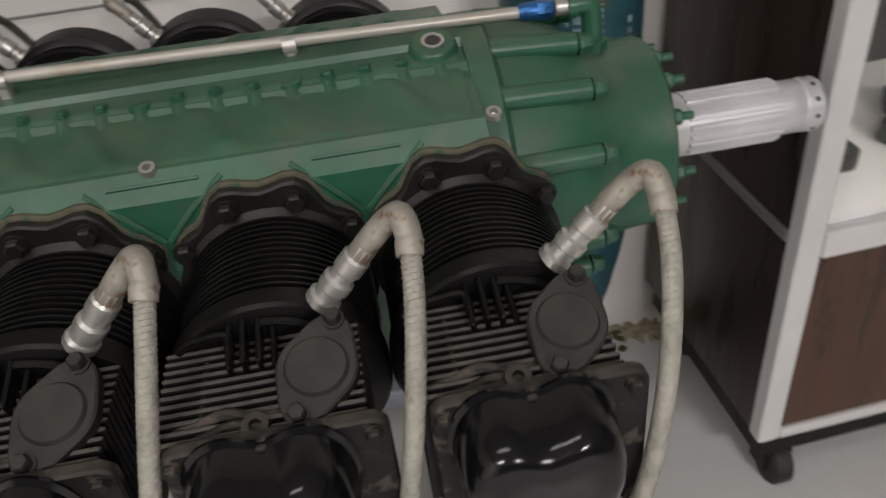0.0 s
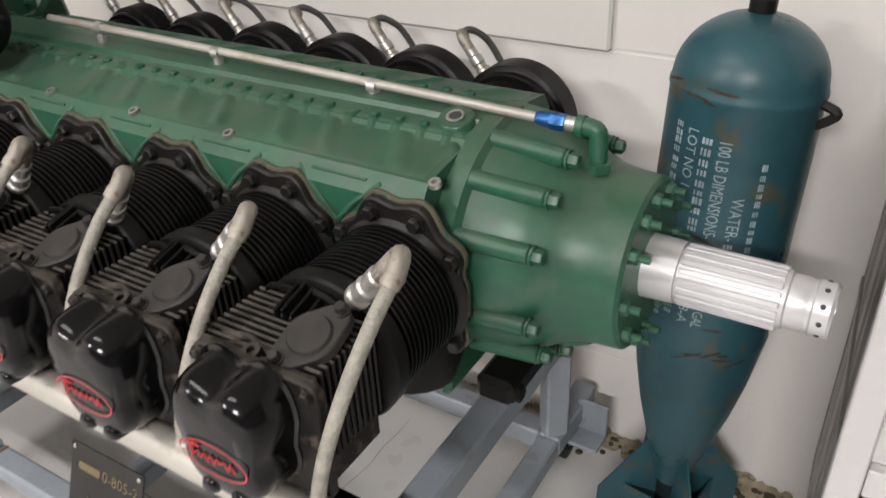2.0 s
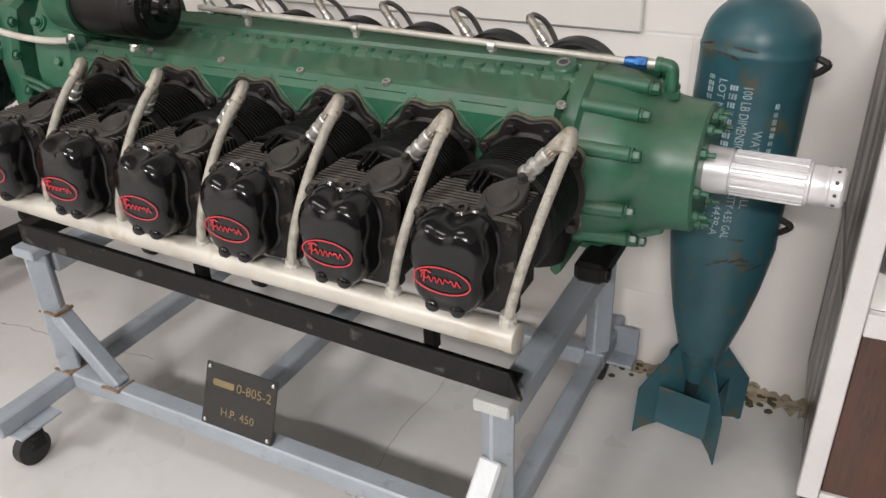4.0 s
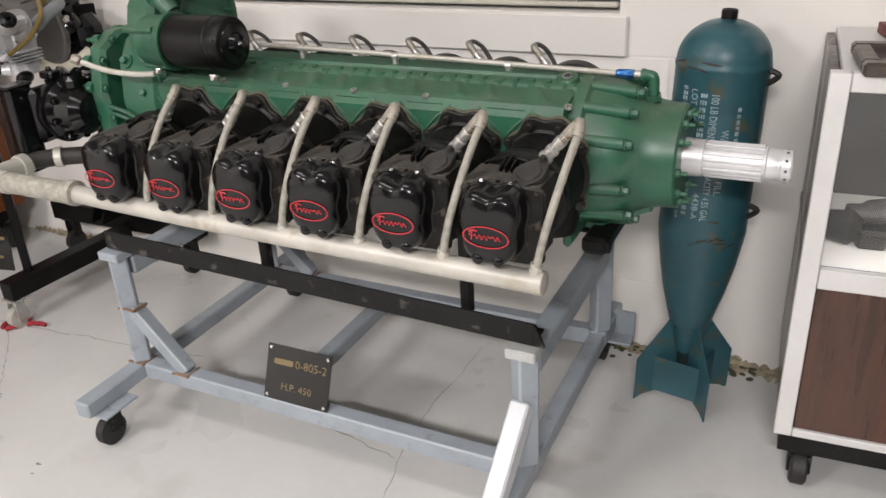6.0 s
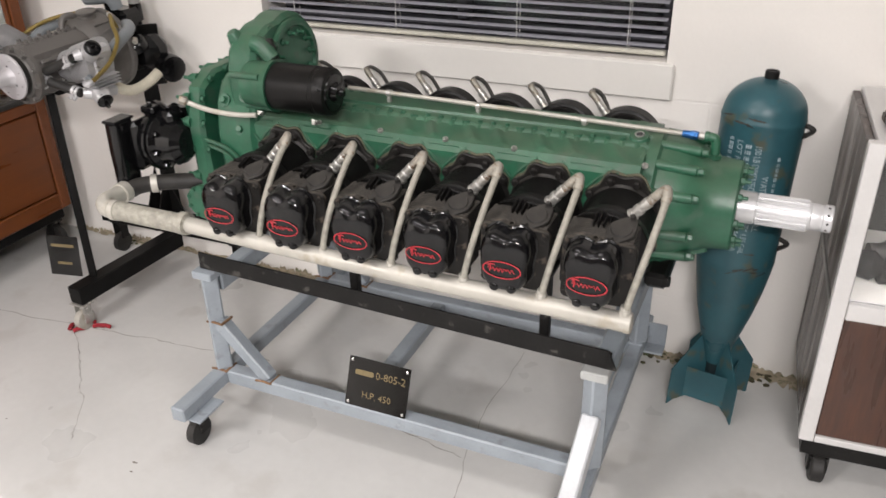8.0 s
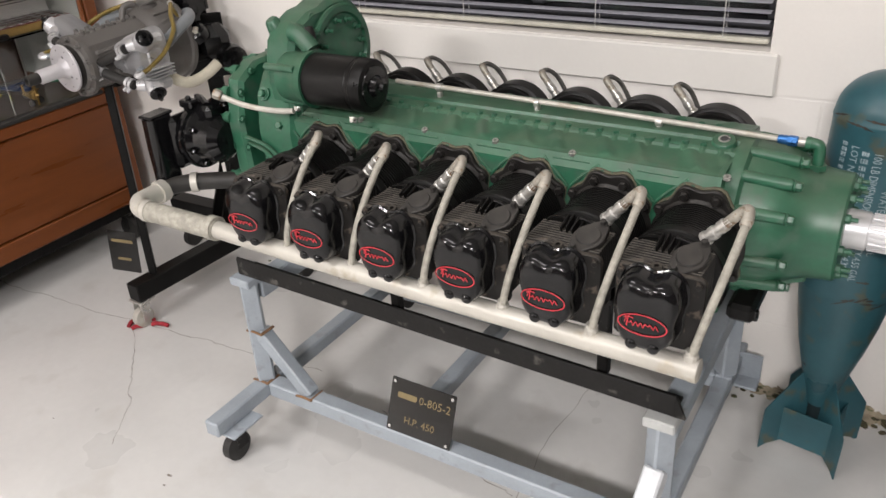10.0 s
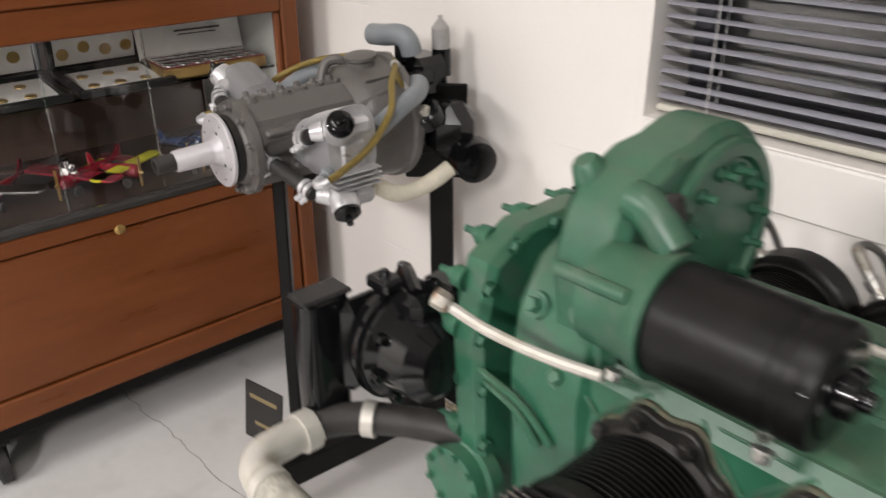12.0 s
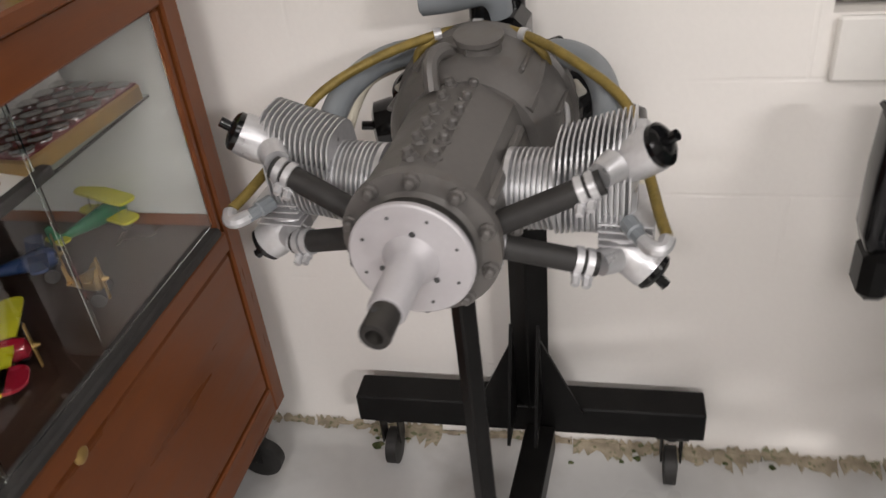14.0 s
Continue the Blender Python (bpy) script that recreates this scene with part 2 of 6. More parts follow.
class Shape:
    """Vertices and faces that become one mesh."""

    def __init__(self):
        self.v, self.f = [], []

    def add(self, verts, faces):
        n = len(self.v)
        self.v += [tuple(p) for p in verts]
        self.f += [tuple(i + n for i in q) for q in faces]
        return self

    def box(self, c, s, bev=0.0, m=None):
        m = m or Matrix()
        h = [x / 2 for x in s]
        b = min(bev, 0.45 * min(s)) or 0.0
        c = Vector(c)
        if not b:
            vs = [(x * h[0], y * h[1], z * h[2]) for x in (-1, 1) for y in (-1, 1) for z in (-1, 1)]
            fs = [(0, 1, 3, 2), (4, 6, 7, 5), (0, 4, 5, 1), (2, 3, 7, 6), (0, 2, 6, 4), (1, 5, 7, 3)]
            return self.add([c + m @ Vector(p) for p in vs], fs)
        vs, ix = [], {}
        for sx in (-1, 1):
            for sy in (-1, 1):
                for sz in (-1, 1):
                    for k in range(3):
                        p = [sx * (h[0] - b), sy * (h[1] - b), sz * (h[2] - b)]
                        p[k] = (sx, sy, sz)[k] * h[k]
                        ix[sx, sy, sz, k] = len(vs)
                        vs.append(p)
        fs = []
        q = ((-1, -1), (1, -1), (1, 1), (-1, 1))
        for k in range(3):
            for s0 in (-1, 1):
                fs.append([ix[(*[s0 if a == k else pr[(a - k - 1) % 3] for a in range(3)], k)] for pr in q])
        for k in range(3):
            a, e = (k + 1) % 3, (k + 2) % 3
            for sa in (-1, 1):
                for se in (-1, 1):
                    def key(sk, f):
                        t = [0, 0, 0]
                        t[k], t[a], t[e] = sk, sa, se
                        return ix[(*t, f)]
                    fs.append([key(-1, a), key(1, a), key(1, e), key(-1, e)])
        for sx in (-1, 1):
            for sy in (-1, 1):
                for sz in (-1, 1):
                    fs.append([ix[sx, sy, sz, k] for k in range(3)])
        return self.add([c + m @ Vector(p) for p in vs], fs)

    def lathe(self, profile, o, d, seg=24, cap=True, squash=None):
        """Turns (along, radius) pairs round the line from o along d."""
        d, a, e = frame_of(d)
        o = Vector(o)
        vs = []
        for h, r in profile:
            for i in range(seg):
                t = 2 * math.pi * i / seg
                vs.append(o + d * h + (a * math.cos(t) + e * math.sin(t)) * r)
        fs = [(j * seg + i, j * seg + (i + 1) % seg, (j + 1) * seg + (i + 1) % seg, (j + 1) * seg + i) for j in range(len(profile) - 1) for i in range(seg)]
        if cap:
            fs += [tuple(range(seg)), tuple((len(profile) - 1) * seg + i for i in range(seg))]
        return self.add(vs, fs)

    def rod(self, p, q, r, r2=None, seg=14, bev=0.0):
        p, q = Vector(p), Vector(q)
        L = (q - p).length
        r2 = r if r2 is None else r2
        prof = [(0, r), (L, r2)] if not bev else [(0, r - bev), (bev, r), (L - bev, r2), (L, r2 - bev)]
        return self.lathe(prof, p, q - p, seg)

    def hexbolt(self, o, d, r, h):
        self.lathe([(0, r), (h * 0.8, r), (h, r * 0.8)], o, d, 6)
        return self.lathe([(0, r * 1.25), (h * 0.2, r * 1.25)], o, d, 10)

    def tube(self, pts, r, seg=10, steps=6, rs=None):
        """A round tube through the points, smoothed."""
        P = [Vector(p) for p in pts]
        line, rad = [], []
        for i in range(len(P) - 1):
            p0, p1, p2, p3 = P[max(i - 1, 0)], P[i], P[i + 1], P[min(i + 2, len(P) - 1)]
            for k in range(steps):
                t = k / steps
                line.append(0.5 * (2 * p1 + (p2 - p0) * t + (2 * p0 - 5 * p1 + 4 * p2 - p3) * t * t + (3 * p1 - p0 - 3 * p2 + p3) * t ** 3))
                rad.append(r if rs is None else rs[i] * (1 - t) + rs[i + 1] * t)
        line.append(P[-1])
        rad.append(r if rs is None else rs[-1])
        d0 = (line[1] - line[0]).normalized()
        a = d0.orthogonal().normalized()
        vs = []
        for i, p in enumerate(line):
            d = (line[min(i + 1, len(line) - 1)] - line[max(i - 1, 0)]).normalized()
            a = (a - d * a.dot(d)).normalized()
            e = d.cross(a)
            for k in range(seg):
                t = 2 * math.pi * k / seg
                vs.append(p + (a * math.cos(t) + e * math.sin(t)) * rad[i])
        n = len(line)
        fs = [(j * seg + i, j * seg + (i + 1) % seg, (j + 1) * seg + (i + 1) % seg, (j + 1) * seg + i) for j in range(n - 1) for i in range(seg)]
        fs += [tuple(range(seg)), tuple((n - 1) * seg + i for i in range(seg))]
        return self.add(vs, fs)

    def loops(self, rings, cap=True):
        """Joins rings with the same count of points."""
        n = len(rings[0])
        fs = [(j * n + i, j * n + (i + 1) % n, (j + 1) * n + (i + 1) % n, (j + 1) * n + i) for j in range(len(rings) - 1) for i in range(n)]
        if cap:
            fs += [tuple(range(n)), tuple((len(rings) - 1) * n + i for i in range(n))]
        return self.add([p for r in rings for p in r], fs)

    def prism(self, outline, m, depth, bev=0.0):
        """Extrudes a flat outline (x, y) by depth along z of the matrix m; bev shrinks the rims."""
        cx = sum(p[0] for p in outline) / len(outline)
        cy = sum(p[1] for p in outline) / len(outline)

        def ring(z, inset):
            out = []
            for x, y in outline:
                l = math.hypot(x - cx, y - cy) or 1
                k = max(0, 1 - inset / l)
                out.append(m @ Vector((cx + (x - cx) * k, cy + (y - cy) * k, z)))
            return out
        if bev:
            return self.loops([ring(0, bev), ring(bev, 0), ring(depth - bev, 0), ring(depth, bev)])
        return self.loops([ring(0, 0), ring(depth, 0)])

    def moved(self, m):
        self.v = [tuple(m @ Vector(p)) for p in self.v]
        return self

    def mesh(self, name, material, sharp=32):
        me = bpy.data.meshes.new(name)
        me.from_pydata(self.v, [], self.f)
        bm = bmesh.new()
        bm.from_mesh(me)
        bmesh.ops.recalc_face_normals(bm, faces=bm.faces)
        bm.to_mesh(me)
        bm.free()
        me.materials.append(material)
        me.polygons.foreach_set("use_smooth", [True] * len(me.polygons))
        me.set_sharp_from_angle(angle=radians(sharp))
        return me


def part(name, shape, material, parent=None, label="", at=None, sharp=32):
    """Links a shape as one mesh object under a thing or a part."""
    ob = new(name, shape if isinstance(shape, bpy.types.Mesh) else shape.mesh(name, material, sharp))
    if at is not None:
        ob.matrix_basis = at
    if parent:
        ob.parent = parent
    return tagged(ob, label) if label else ob


def thing(name, at, label, category, group=""):
    ob = new(name)
    ob.empty_display_size = 0.1
    ob.matrix_basis = at if isinstance(at, Matrix) else pose(*at)
    return tagged(ob, label, category, group)


def solid(name, shape, material, label, category, group="", at=None, sharp=32, kind=""):
    return tagged(part(name, shape, material, None, "", at, sharp), label, category, group, kind)


def setting(name, shape, material, label="", at=None):
    return tagged(part(name, shape, material, None, label, at), kind="structure")


def lettering(text, size):
    """The flat mesh of a line of text, centred, as points and faces."""
    cu = bpy.data.curves.new("letters", "FONT")
    cu.body, cu.size, cu.align_x, cu.align_y = text, size, "CENTER", "CENTER"
    cu.resolution_u = 2
    ob = new("letters", cu)
    bpy.context.view_layer.update()
    me = bpy.data.meshes.new_from_object(ob.evaluated_get(bpy.context.evaluated_depsgraph_get()))
    vs, fs = [tuple(v.co) for v in me.vertices], [tuple(p.vertices) for p in me.polygons]
    bpy.data.objects.remove(ob)
    bpy.data.curves.remove(cu)
    bpy.data.meshes.remove(me)
    return vs, fs


def rounded(w, h, r, n=5):
    out = []
    for cx, cy, a0 in ((w / 2 - r, h / 2 - r, 0), (-w / 2 + r, h / 2 - r, 90), (-w / 2 + r, -h / 2 + r, 180), (w / 2 - r, -h / 2 + r, 270)):
        for i in range(n + 1):
            a = radians(a0 + 90 * i / n)
            out.append((cx + r * math.cos(a), cy + r * math.sin(a)))
    return out


# plane frames: x of the outline, y of the outline, outward
FRONT = Matrix(((1, 0, 0), (0, 0, -1), (0, 1, 0))).to_4x4()
FACE_X = Matrix(((0, 0, 1), (1, 0, 0), (0, 1, 0))).to_4x4()


def at_front(x, y, z):
    return Matrix.Translation((x, y, z)) @ FRONT


def at_side(x, y, z):
    return Matrix.Translation((x, y, z)) @ FACE_X


# ---- the room ----
WY, XW, XE, YS, TOP = 0.46, -2.56, 4.0, -6.0, 2.6
WIN = (-1.04, 0.215, 0.898, 1.75)
setting("floor", Shape().box(((XW + XE) / 2, (YS + WY) / 2, -0.05), (XE - XW + 0.4, WY - YS + 0.4, 0.1)), M_FLOOR, "light grey painted concrete floor, cracked and scuffed")
# Ceiling is out of view; its mid grey is set to bounce less light.
setting("ceiling", Shape().box(((XW + XE) / 2, (YS + WY) / 2, TOP + 0.05), (XE - XW + 0.4, WY - YS + 0.4, 0.1)), M_CEIL, "plain unseen ceiling, greyed to cut bounced light")
nw = Shape()
nw.box(((XW + WIN[0]) / 2, WY + 0.1, TOP / 2), (WIN[0] - XW, 0.2, TOP))
nw.box(((XE + WIN[1]) / 2, WY + 0.1, TOP / 2), (XE - WIN[1], 0.2, TOP))
nw.box(((WIN[0] + WIN[1]) / 2, WY + 0.1, WIN[2] / 2), (WIN[1] - WIN[0], 0.2, WIN[2]))
nw.box(((WIN[0] + WIN[1]) / 2, WY + 0.1, (WIN[3] + TOP) / 2), (WIN[1] - WIN[0], 0.2, TOP - WIN[3]))
setting("wall_north", nw, M_WALL, "white painted block wall with faint joints")
setting("wall_west", Shape().box((XW - 0.1, (YS + WY) / 2, TOP / 2), (0.2, WY - YS + 0.4, TOP)), M_WALL, "white painted block wall")
# Unseen east and south walls, added dark to cut bounced fill light.
setting("wall_east", Shape().box((XE + 0.1, (YS + WY) / 2, TOP / 2), (0.2, WY - YS + 0.4, TOP)), M_DIM, "unseen dark brown wall, added to cut bounced light")
setting("wall_south", Shape().box(((XW + XE) / 2, YS - 0.1, TOP / 2), (XE - XW, 0.2, TOP)), M_DIM, "unseen dark brown wall, added to cut bounced light")

# Trays for all three lamps, the added fill included.
for lx, ly, lsx, lsy, lw in LAMPS:
    fx = thing("ceiling_light", (lx, ly, TOP), "unseen, assumed white fluorescent ceiling light with a flat metal tray", "ceiling light", "ceiling lights")
    tray = Shape().box((0, 0, -0.02), (lsx + 0.1, lsy + 0.06, 0.04), 0.008).box((0, (lsy + 0.06) / 2, -0.045), (lsx + 0.1, 0.01, 0.05)).box((0, -(lsy + 0.06) / 2, -0.045), (lsx + 0.1, 0.01, 0.05))
    part("tray", tray, M_TRIM, fx)

# window: frame, sill, glass and blind
win = setting("window_1", Shape().box((-0.415, WY + 0.205, 1.32), (1.6, 0.01, 1.2)), M_NIGHT, "dark window at night behind a lowered blind")
wf = Shape()
x0, x1, z0, z1 = WIN
for cx, cz, sx, sz in (((x0 + x1) / 2, z0 + 0.02, x1 - x0, 0.04), ((x0 + x1) / 2, z1 - 0.02, x1 - x0, 0.04), (x0 + 0.02, (z0 + z1) / 2, 0.04, z1 - z0 - 0.08), (x1 - 0.02, (z0 + z1) / 2, 0.04, z1 - z0 - 0.08), ((x0 + x1) / 2, (z0 + z1) / 2, 0.035, z1 - z0 - 0.08)):
    wf.box((cx, WY + 0.15, cz), (sx, 0.05, sz), 0.004)
part("window_frame", wf, mat("dark_frame", (0.05, 0.05, 0.06), 0.5), win, "dark metal frame")
part("pane", Shape().box(((x0 + x1) / 2, WY + 0.155, (z0 + z1) / 2), (x1 - x0 - 0.06, 0.006, z1 - z0 - 0.06)), M_GLASS, win, "dark reflecting glass")
sill = Shape().box((-0.398, WY - 0.007, 0.8475), (1.270, 0.014, 0.097), 0.004)
part("window_sill", sill, M_SILL, win, "white painted board below the window")

blind = thing("venetian_blind", (0, WY + 0.03, 0), "grey venetian blind with narrow slats, lowered and open", "blind")
slat = Shape()
ring0 = []
for i in range(7):
    u = (i / 6 - 0.5)
    ring0.append((u * 0.025, 0.0035 * (1 - 4 * u * u)))
prof = ring0 + [(p[0], p[1] - 0.0008) for p in reversed(ring0)]
tilt = Matrix.Rotation(radians(4), 3, "X")
slat.loops([[tilt @ Vector((x, p[0], p[1])) for p in prof] for x in (x0 + 0.012, x1 - 0.012)])
slat_me = slat.mesh("slat", M_SLAT, 60)
nz = int((z1 - 0.06 - z0 - 0.03) / 0.0225)
for i in range(nz):
    part("slat", slat_me, None, blind, "", pose(0, 0, z0 + 0.035 + i * 0.0225, random.uniform(-2.5, 2.5), random.uniform(-0.1, 0.1), 0))
part("bottom_rail", Shape().box(((x0 + x1) / 2, 0, z0 + 0.016), (x1 - x0 - 0.02, 0.024, 0.012), 0.004), mat("cream_rail", (0.62, 0.60, 0.52), 0.4), blind, "cream bottom rail")
part("head_rail", Shape().box(((x0 + x1) / 2, 0, z1 - 0.025), (x1 - x0 - 0.01, 0.03, 0.04), 0.003), M_SLAT, blind)
for cx in (x0 + 0.11, x0 + 0.46, x1 - 0.42, x1 - 0.11):
    cord = Shape()
    for dy in (-0.0145, 0.0145):
        cord.rod((cx, dy, z0 + 0.02), (cx, dy, z1 - 0.03), 0.0011, seg=5)
    part("ladder_cord", cord, M_TRIM, blind)


def crack(pts, w, name="floor_crack"):
    """A wandering crack as a thin uneven strip on the floor."""
    s = Shape()
    line = []
    for (xa, ya), (xb, yb) in zip(pts, pts[1:]):
        n = max(2, int(math.hypot(xb - xa, yb - ya) / 0.012))
        for i in range(n):
            t = i / n
            x, y = xa + (xb - xa) * t, ya + (yb - ya) * t
            k = noise.noise(Vector((x * 14, y * 14, 1.7))) * 0.014 + noise.noise(Vector((x * 60, y * 60, 4))) * 0.005
            line.append((x + k * 0.6, y + k, w * (0.25 + 0.9 * abs(noise.noise(Vector((x * 30, y * 30, 9)))))))
    n = len(line)
    vs = []
    for i, (x, y, h) in enumerate(line):
        xa, ya, _ = line[max(i - 1, 0)]
        xb, yb, _ = line[min(i + 1, n - 1)]
        l = math.hypot(xb - xa, yb - ya) or 1
        vs += [(x - (yb - ya) / l * h, y + (xb - xa) / l * h, 0.0008), (x + (yb - ya) / l * h, y - (xb - xa) / l * h, 0.0008)]
    s.add(vs, [(2 * i, 2 * i + 1, 2 * i + 3, 2 * i + 2) for i in range(n - 1)])
    return setting(name, s, M_CRACK, "thin dark crack in the painted floor")


# ---- twelve-cylinder engine ----
CZ = 0.728
PITCH, X6 = 0.1625, 0.245
eng = thing("aircraft_engine", (0, 0, CZ), "green and black twelve-cylinder flat aircraft engine on a wheeled stand", "engine")


def case_ring(x, k=1.0):
    pr = [(0.0, 0.144), (0.030, 0.144), (0.034, 0.136), (0.058, 0.132), (0.064, 0.126), (0.135, 0.116), (0.150, 0.095), (0.152, 0.0), (0.150, -0.09), (0.125, -0.135), (0.075, -0.152), (0.0, -0.155)]
    pts = [(-a, b) for a, b in pr] + [(a, b) for a, b in reversed(pr[1:-1])]
    return [(x, a * k, b * k) for a, b in pts]


part("crankcase", Shape().loops([case_ring(x) for x in (-0.665, -0.3, 0.05, 0.272)]), M_GREEN, eng, "green enamelled cast crankcase with dust on its ribs", sharp=20)
bolt_top = Shape().hexbolt((0, 0, 0), (0, 0, 1), 0.0062, 0.0065).mesh("ridge_bolt", M_GREEND)
boss_top = Shape().lathe([(-0.004, 0.011), (0.003, 0.0105), (0.004, 0.009)], (0, 0, 0), (0, 0, 1), 14).mesh("ridge_boss", M_GREEN)
web = Shape()
for sx in (-1, 1):
    web.tube([(sx * 0.054, -0.141, 0.106), (sx * 0.026, -0.151, 0.084), (sx * 0.002, -0.1525, 0.058)], 0.0030, 8, 3)
web.tube([(-0.036, -0.1415, 0.107), (0.036, -0.1415, 0.107)], 0.0018, 6, 2)
web_me = web.mesh("web_rib", M_GREEN)
for sy in (-1, 1):
    for i in range(27):
        lift = 0.1325 if i % 4 == 3 else 0.1335
        part("ridge_boss" if i % 4 == 3 else "ridge_bolt", boss_top if i % 4 == 3 else bolt_top, None, eng, "", pose(-0.63 + i * 0.0325, sy * 0.050, lift, -7 * sy, 0, 11 * i))
    for i in range(6):
        part("web_rib", web_me, None, eng, "", pose(X6 - (i + 0.5) * PITCH - (0.085 if sy > 0 else 0), 0, 0, 0, 0, 0 if sy < 0 else 180))


def smooth_step(lo, hi, v):
    t = max(0.0, min(1.0, (v - lo) / (hi - lo)))
    return t * t * (3 - 2 * t)


def top_panel(sy):
    """The cast upper panel: a scalloped edge round the bolts of the ridge, and slanting folds below it."""
    nx, ny = 420, 26
    vs = []
    for i in range(nx + 1):
        x = -0.662 + (0.932 * i) / nx
        u = (x + 0.63) / 0.0325
        boss = max(0.0, math.cos(2 * math.pi * u)) ** 1.6
        edge = 0.0555 + 0.0085 * boss + 0.0015 * noise.noise(Vector((x * 30, sy, 0)))
        for j in range(ny + 1):
            y = 0.030 + 0.107 * j / ny
            flat = 0.1272 - 0.1466 * (y - 0.064)
            z = flat + 0.0065 * (1 - smooth_step(edge - 0.0015, edge + 0.0035, y))
            if y > edge:
                w = smooth_step(edge, edge + 0.012, y) * (1 - smooth_step(0.118, 0.130, y))
                for off, wd, amp in ((0.030, 0.013, 0.0042), (0.096, 0.010, 0.0030)):
                    q = (x - 0.55 * (y - 0.06) - off + 8 * PITCH) % PITCH
                    q = min(q, PITCH - q)
                    z += amp * w * math.exp(-(q / wd) ** 2)
                z += 0.0012 * w * noise.noise(Vector((x * 22, y * 22, 3 + sy)))
            rim = min(i, nx - i, 3) / 3 * min(ny - j, 2) / 2
            vs.append((x, sy * y, z - 0.004 * (1 - rim)))
    n = ny + 1
    fs = [(i * n + j, (i + 1) * n + j, (i + 1) * n + j + 1, i * n + j + 1) for i in range(nx) for j in range(ny)]
    part("top_panel", Shape().add(vs, fs), M_GREEN, eng, "cast green panel with a scalloped dusty edge", sharp=60)


top_panel(-1)
top_panel(1)
for xh in (-0.485, -0.3225, -0.16, 0.0, 0.279):
    h = Shape().lathe([(-0.002, 0.0072), (0.003, 0.0066), (0.003, 0.0036), (-0.004, 0.003)], (xh, -0.134, 0.117), (0, -0.35, 1), 12)
    part("screw_hole", h, M_SILVER, eng, "bare metal threaded hole")
part("lifting_boss", Shape().lathe([(-0.012, 0.026), (0.008, 0.021), (0.010, 0.019), (0.010, 0.0095), (-0.006, 0.0085)], (0.246, -0.033, 0.136), (0, -0.3, 1), 20), M_GREEN, eng, "green boss with a bare threaded bore")
part("lifting_bore", Shape().lathe([(0, 0.0105), (0.0015, 0.0105), (0.0015, 0.0075), (-0.002, 0.006)], (0.246, -0.036, 0.1462), (0, -0.3, 1), 16), M_SILVER, eng)

# A dark disc paints the shade down the bore.
part("bore_shade", Shape().lathe([(0, 0.0072), (0.0006, 0.0068)], (0.246, -0.0362, 0.1468), (0, -0.3, 1), 14), M_INK_HOLE, eng, "dark disc for the shade in the bore")

# nose
nose = Shape().lathe([(0.0, 0.146), (0.022, 0.146), (0.028, 0.138), (0.070, 0.132), (0.096, 0.123), (0.118, 0.110), (0.138, 0.102), (0.160, 0.0985), (0.186, 0.097), (0.190, 0.092)], (0.272, 0, 0), (1, 0, 0), 56)
nose.prism([(0.272, -0.155), (0.30, -0.158), (0.415, -0.105), (0.42, -0.07), (0.272, -0.07)], Matrix.Translation((0, 0.035, 0)) @ FRONT, 0.07, 0.004)
nose.box((0.281, 0, -0.06), (0.016, 0.285, 0.19), 0.012)
nosep = part("gear_case", nose, M_GREEN, eng, "round green reduction gear case", sharp=24)
for k, a in enumerate((-76, -46, -14, 24, 50, 73, 105, 140, 171, 200, 228, 258)):
    t = radians(a)
    d = Vector((0, -math.cos(t), math.sin(t)))
    rib = Shape().rod(Vector((0.292, 0, 0)) + d * 0.136, Vector((0.378, 0, 0)) + d * 0.130, 0.0115, 0.0105, 14, 0.003)
    rib.hexbolt(Vector((0.378, 0, 0)) + d * 0.129, (1, 0, 0), 0.0085, 0.013)
    part("bolt_rib", rib, M_GREEN, nosep)
    t += 0.2
    d = Vector((0, -math.cos(t), math.sin(t)))
    st = Shape().hexbolt(Vector((0.460, 0, 0)) + d * 0.083, (1, 0, 0), 0.008, 0.011)
    st.rod(Vector((0.46, 0, 0)) + d * 0.083, Vector((0.482, 0, 0)) + d * 0.083, 0.0042, seg=8)
    part("stud", st, M_GREEND, nosep)
shaft = Shape().lathe([(0.455, 0.036), (0.497, 0.034), (0.498, 0.0305), (0.604, 0.0305), (0.606, 0.0285), (0.622, 0.0285), (0.624, 0.0275), (0.628, 0.0275), (0.630, 0.029), (0.645, 0.029), (0.648, 0.027), (0.648, 0.020), (0.60, 0.019)], (0, 0, 0), (1, 0, 0), 40)
shp = part("propeller_shaft", shaft, M_SHAFT, eng, "bare splined steel propeller shaft")
spl_me = Shape().box((0.550, 0, 0.0315), (0.100, 0.0060, 0.0045), 0.0008).mesh("spline", M_SHAFT)
for i in range(20):
    part("spline", spl_me, None, shp, "", pose(0, 0, 0, 18 * i, 0, 0))
# Short dark studs stand in for the shade in the pin holes.
pins = Shape()
for i in range(10):
    t = 2 * math.pi * i / 10
    d = Vector((0, math.cos(t), math.sin(t)))
    pins.rod(Vector((0.638, 0, 0)) + d * 0.0283, Vector((0.638, 0, 0)) + d * 0.0293, 0.0028, seg=8)
part("pin_hole_shade", pins, M_INK_HOLE, eng)

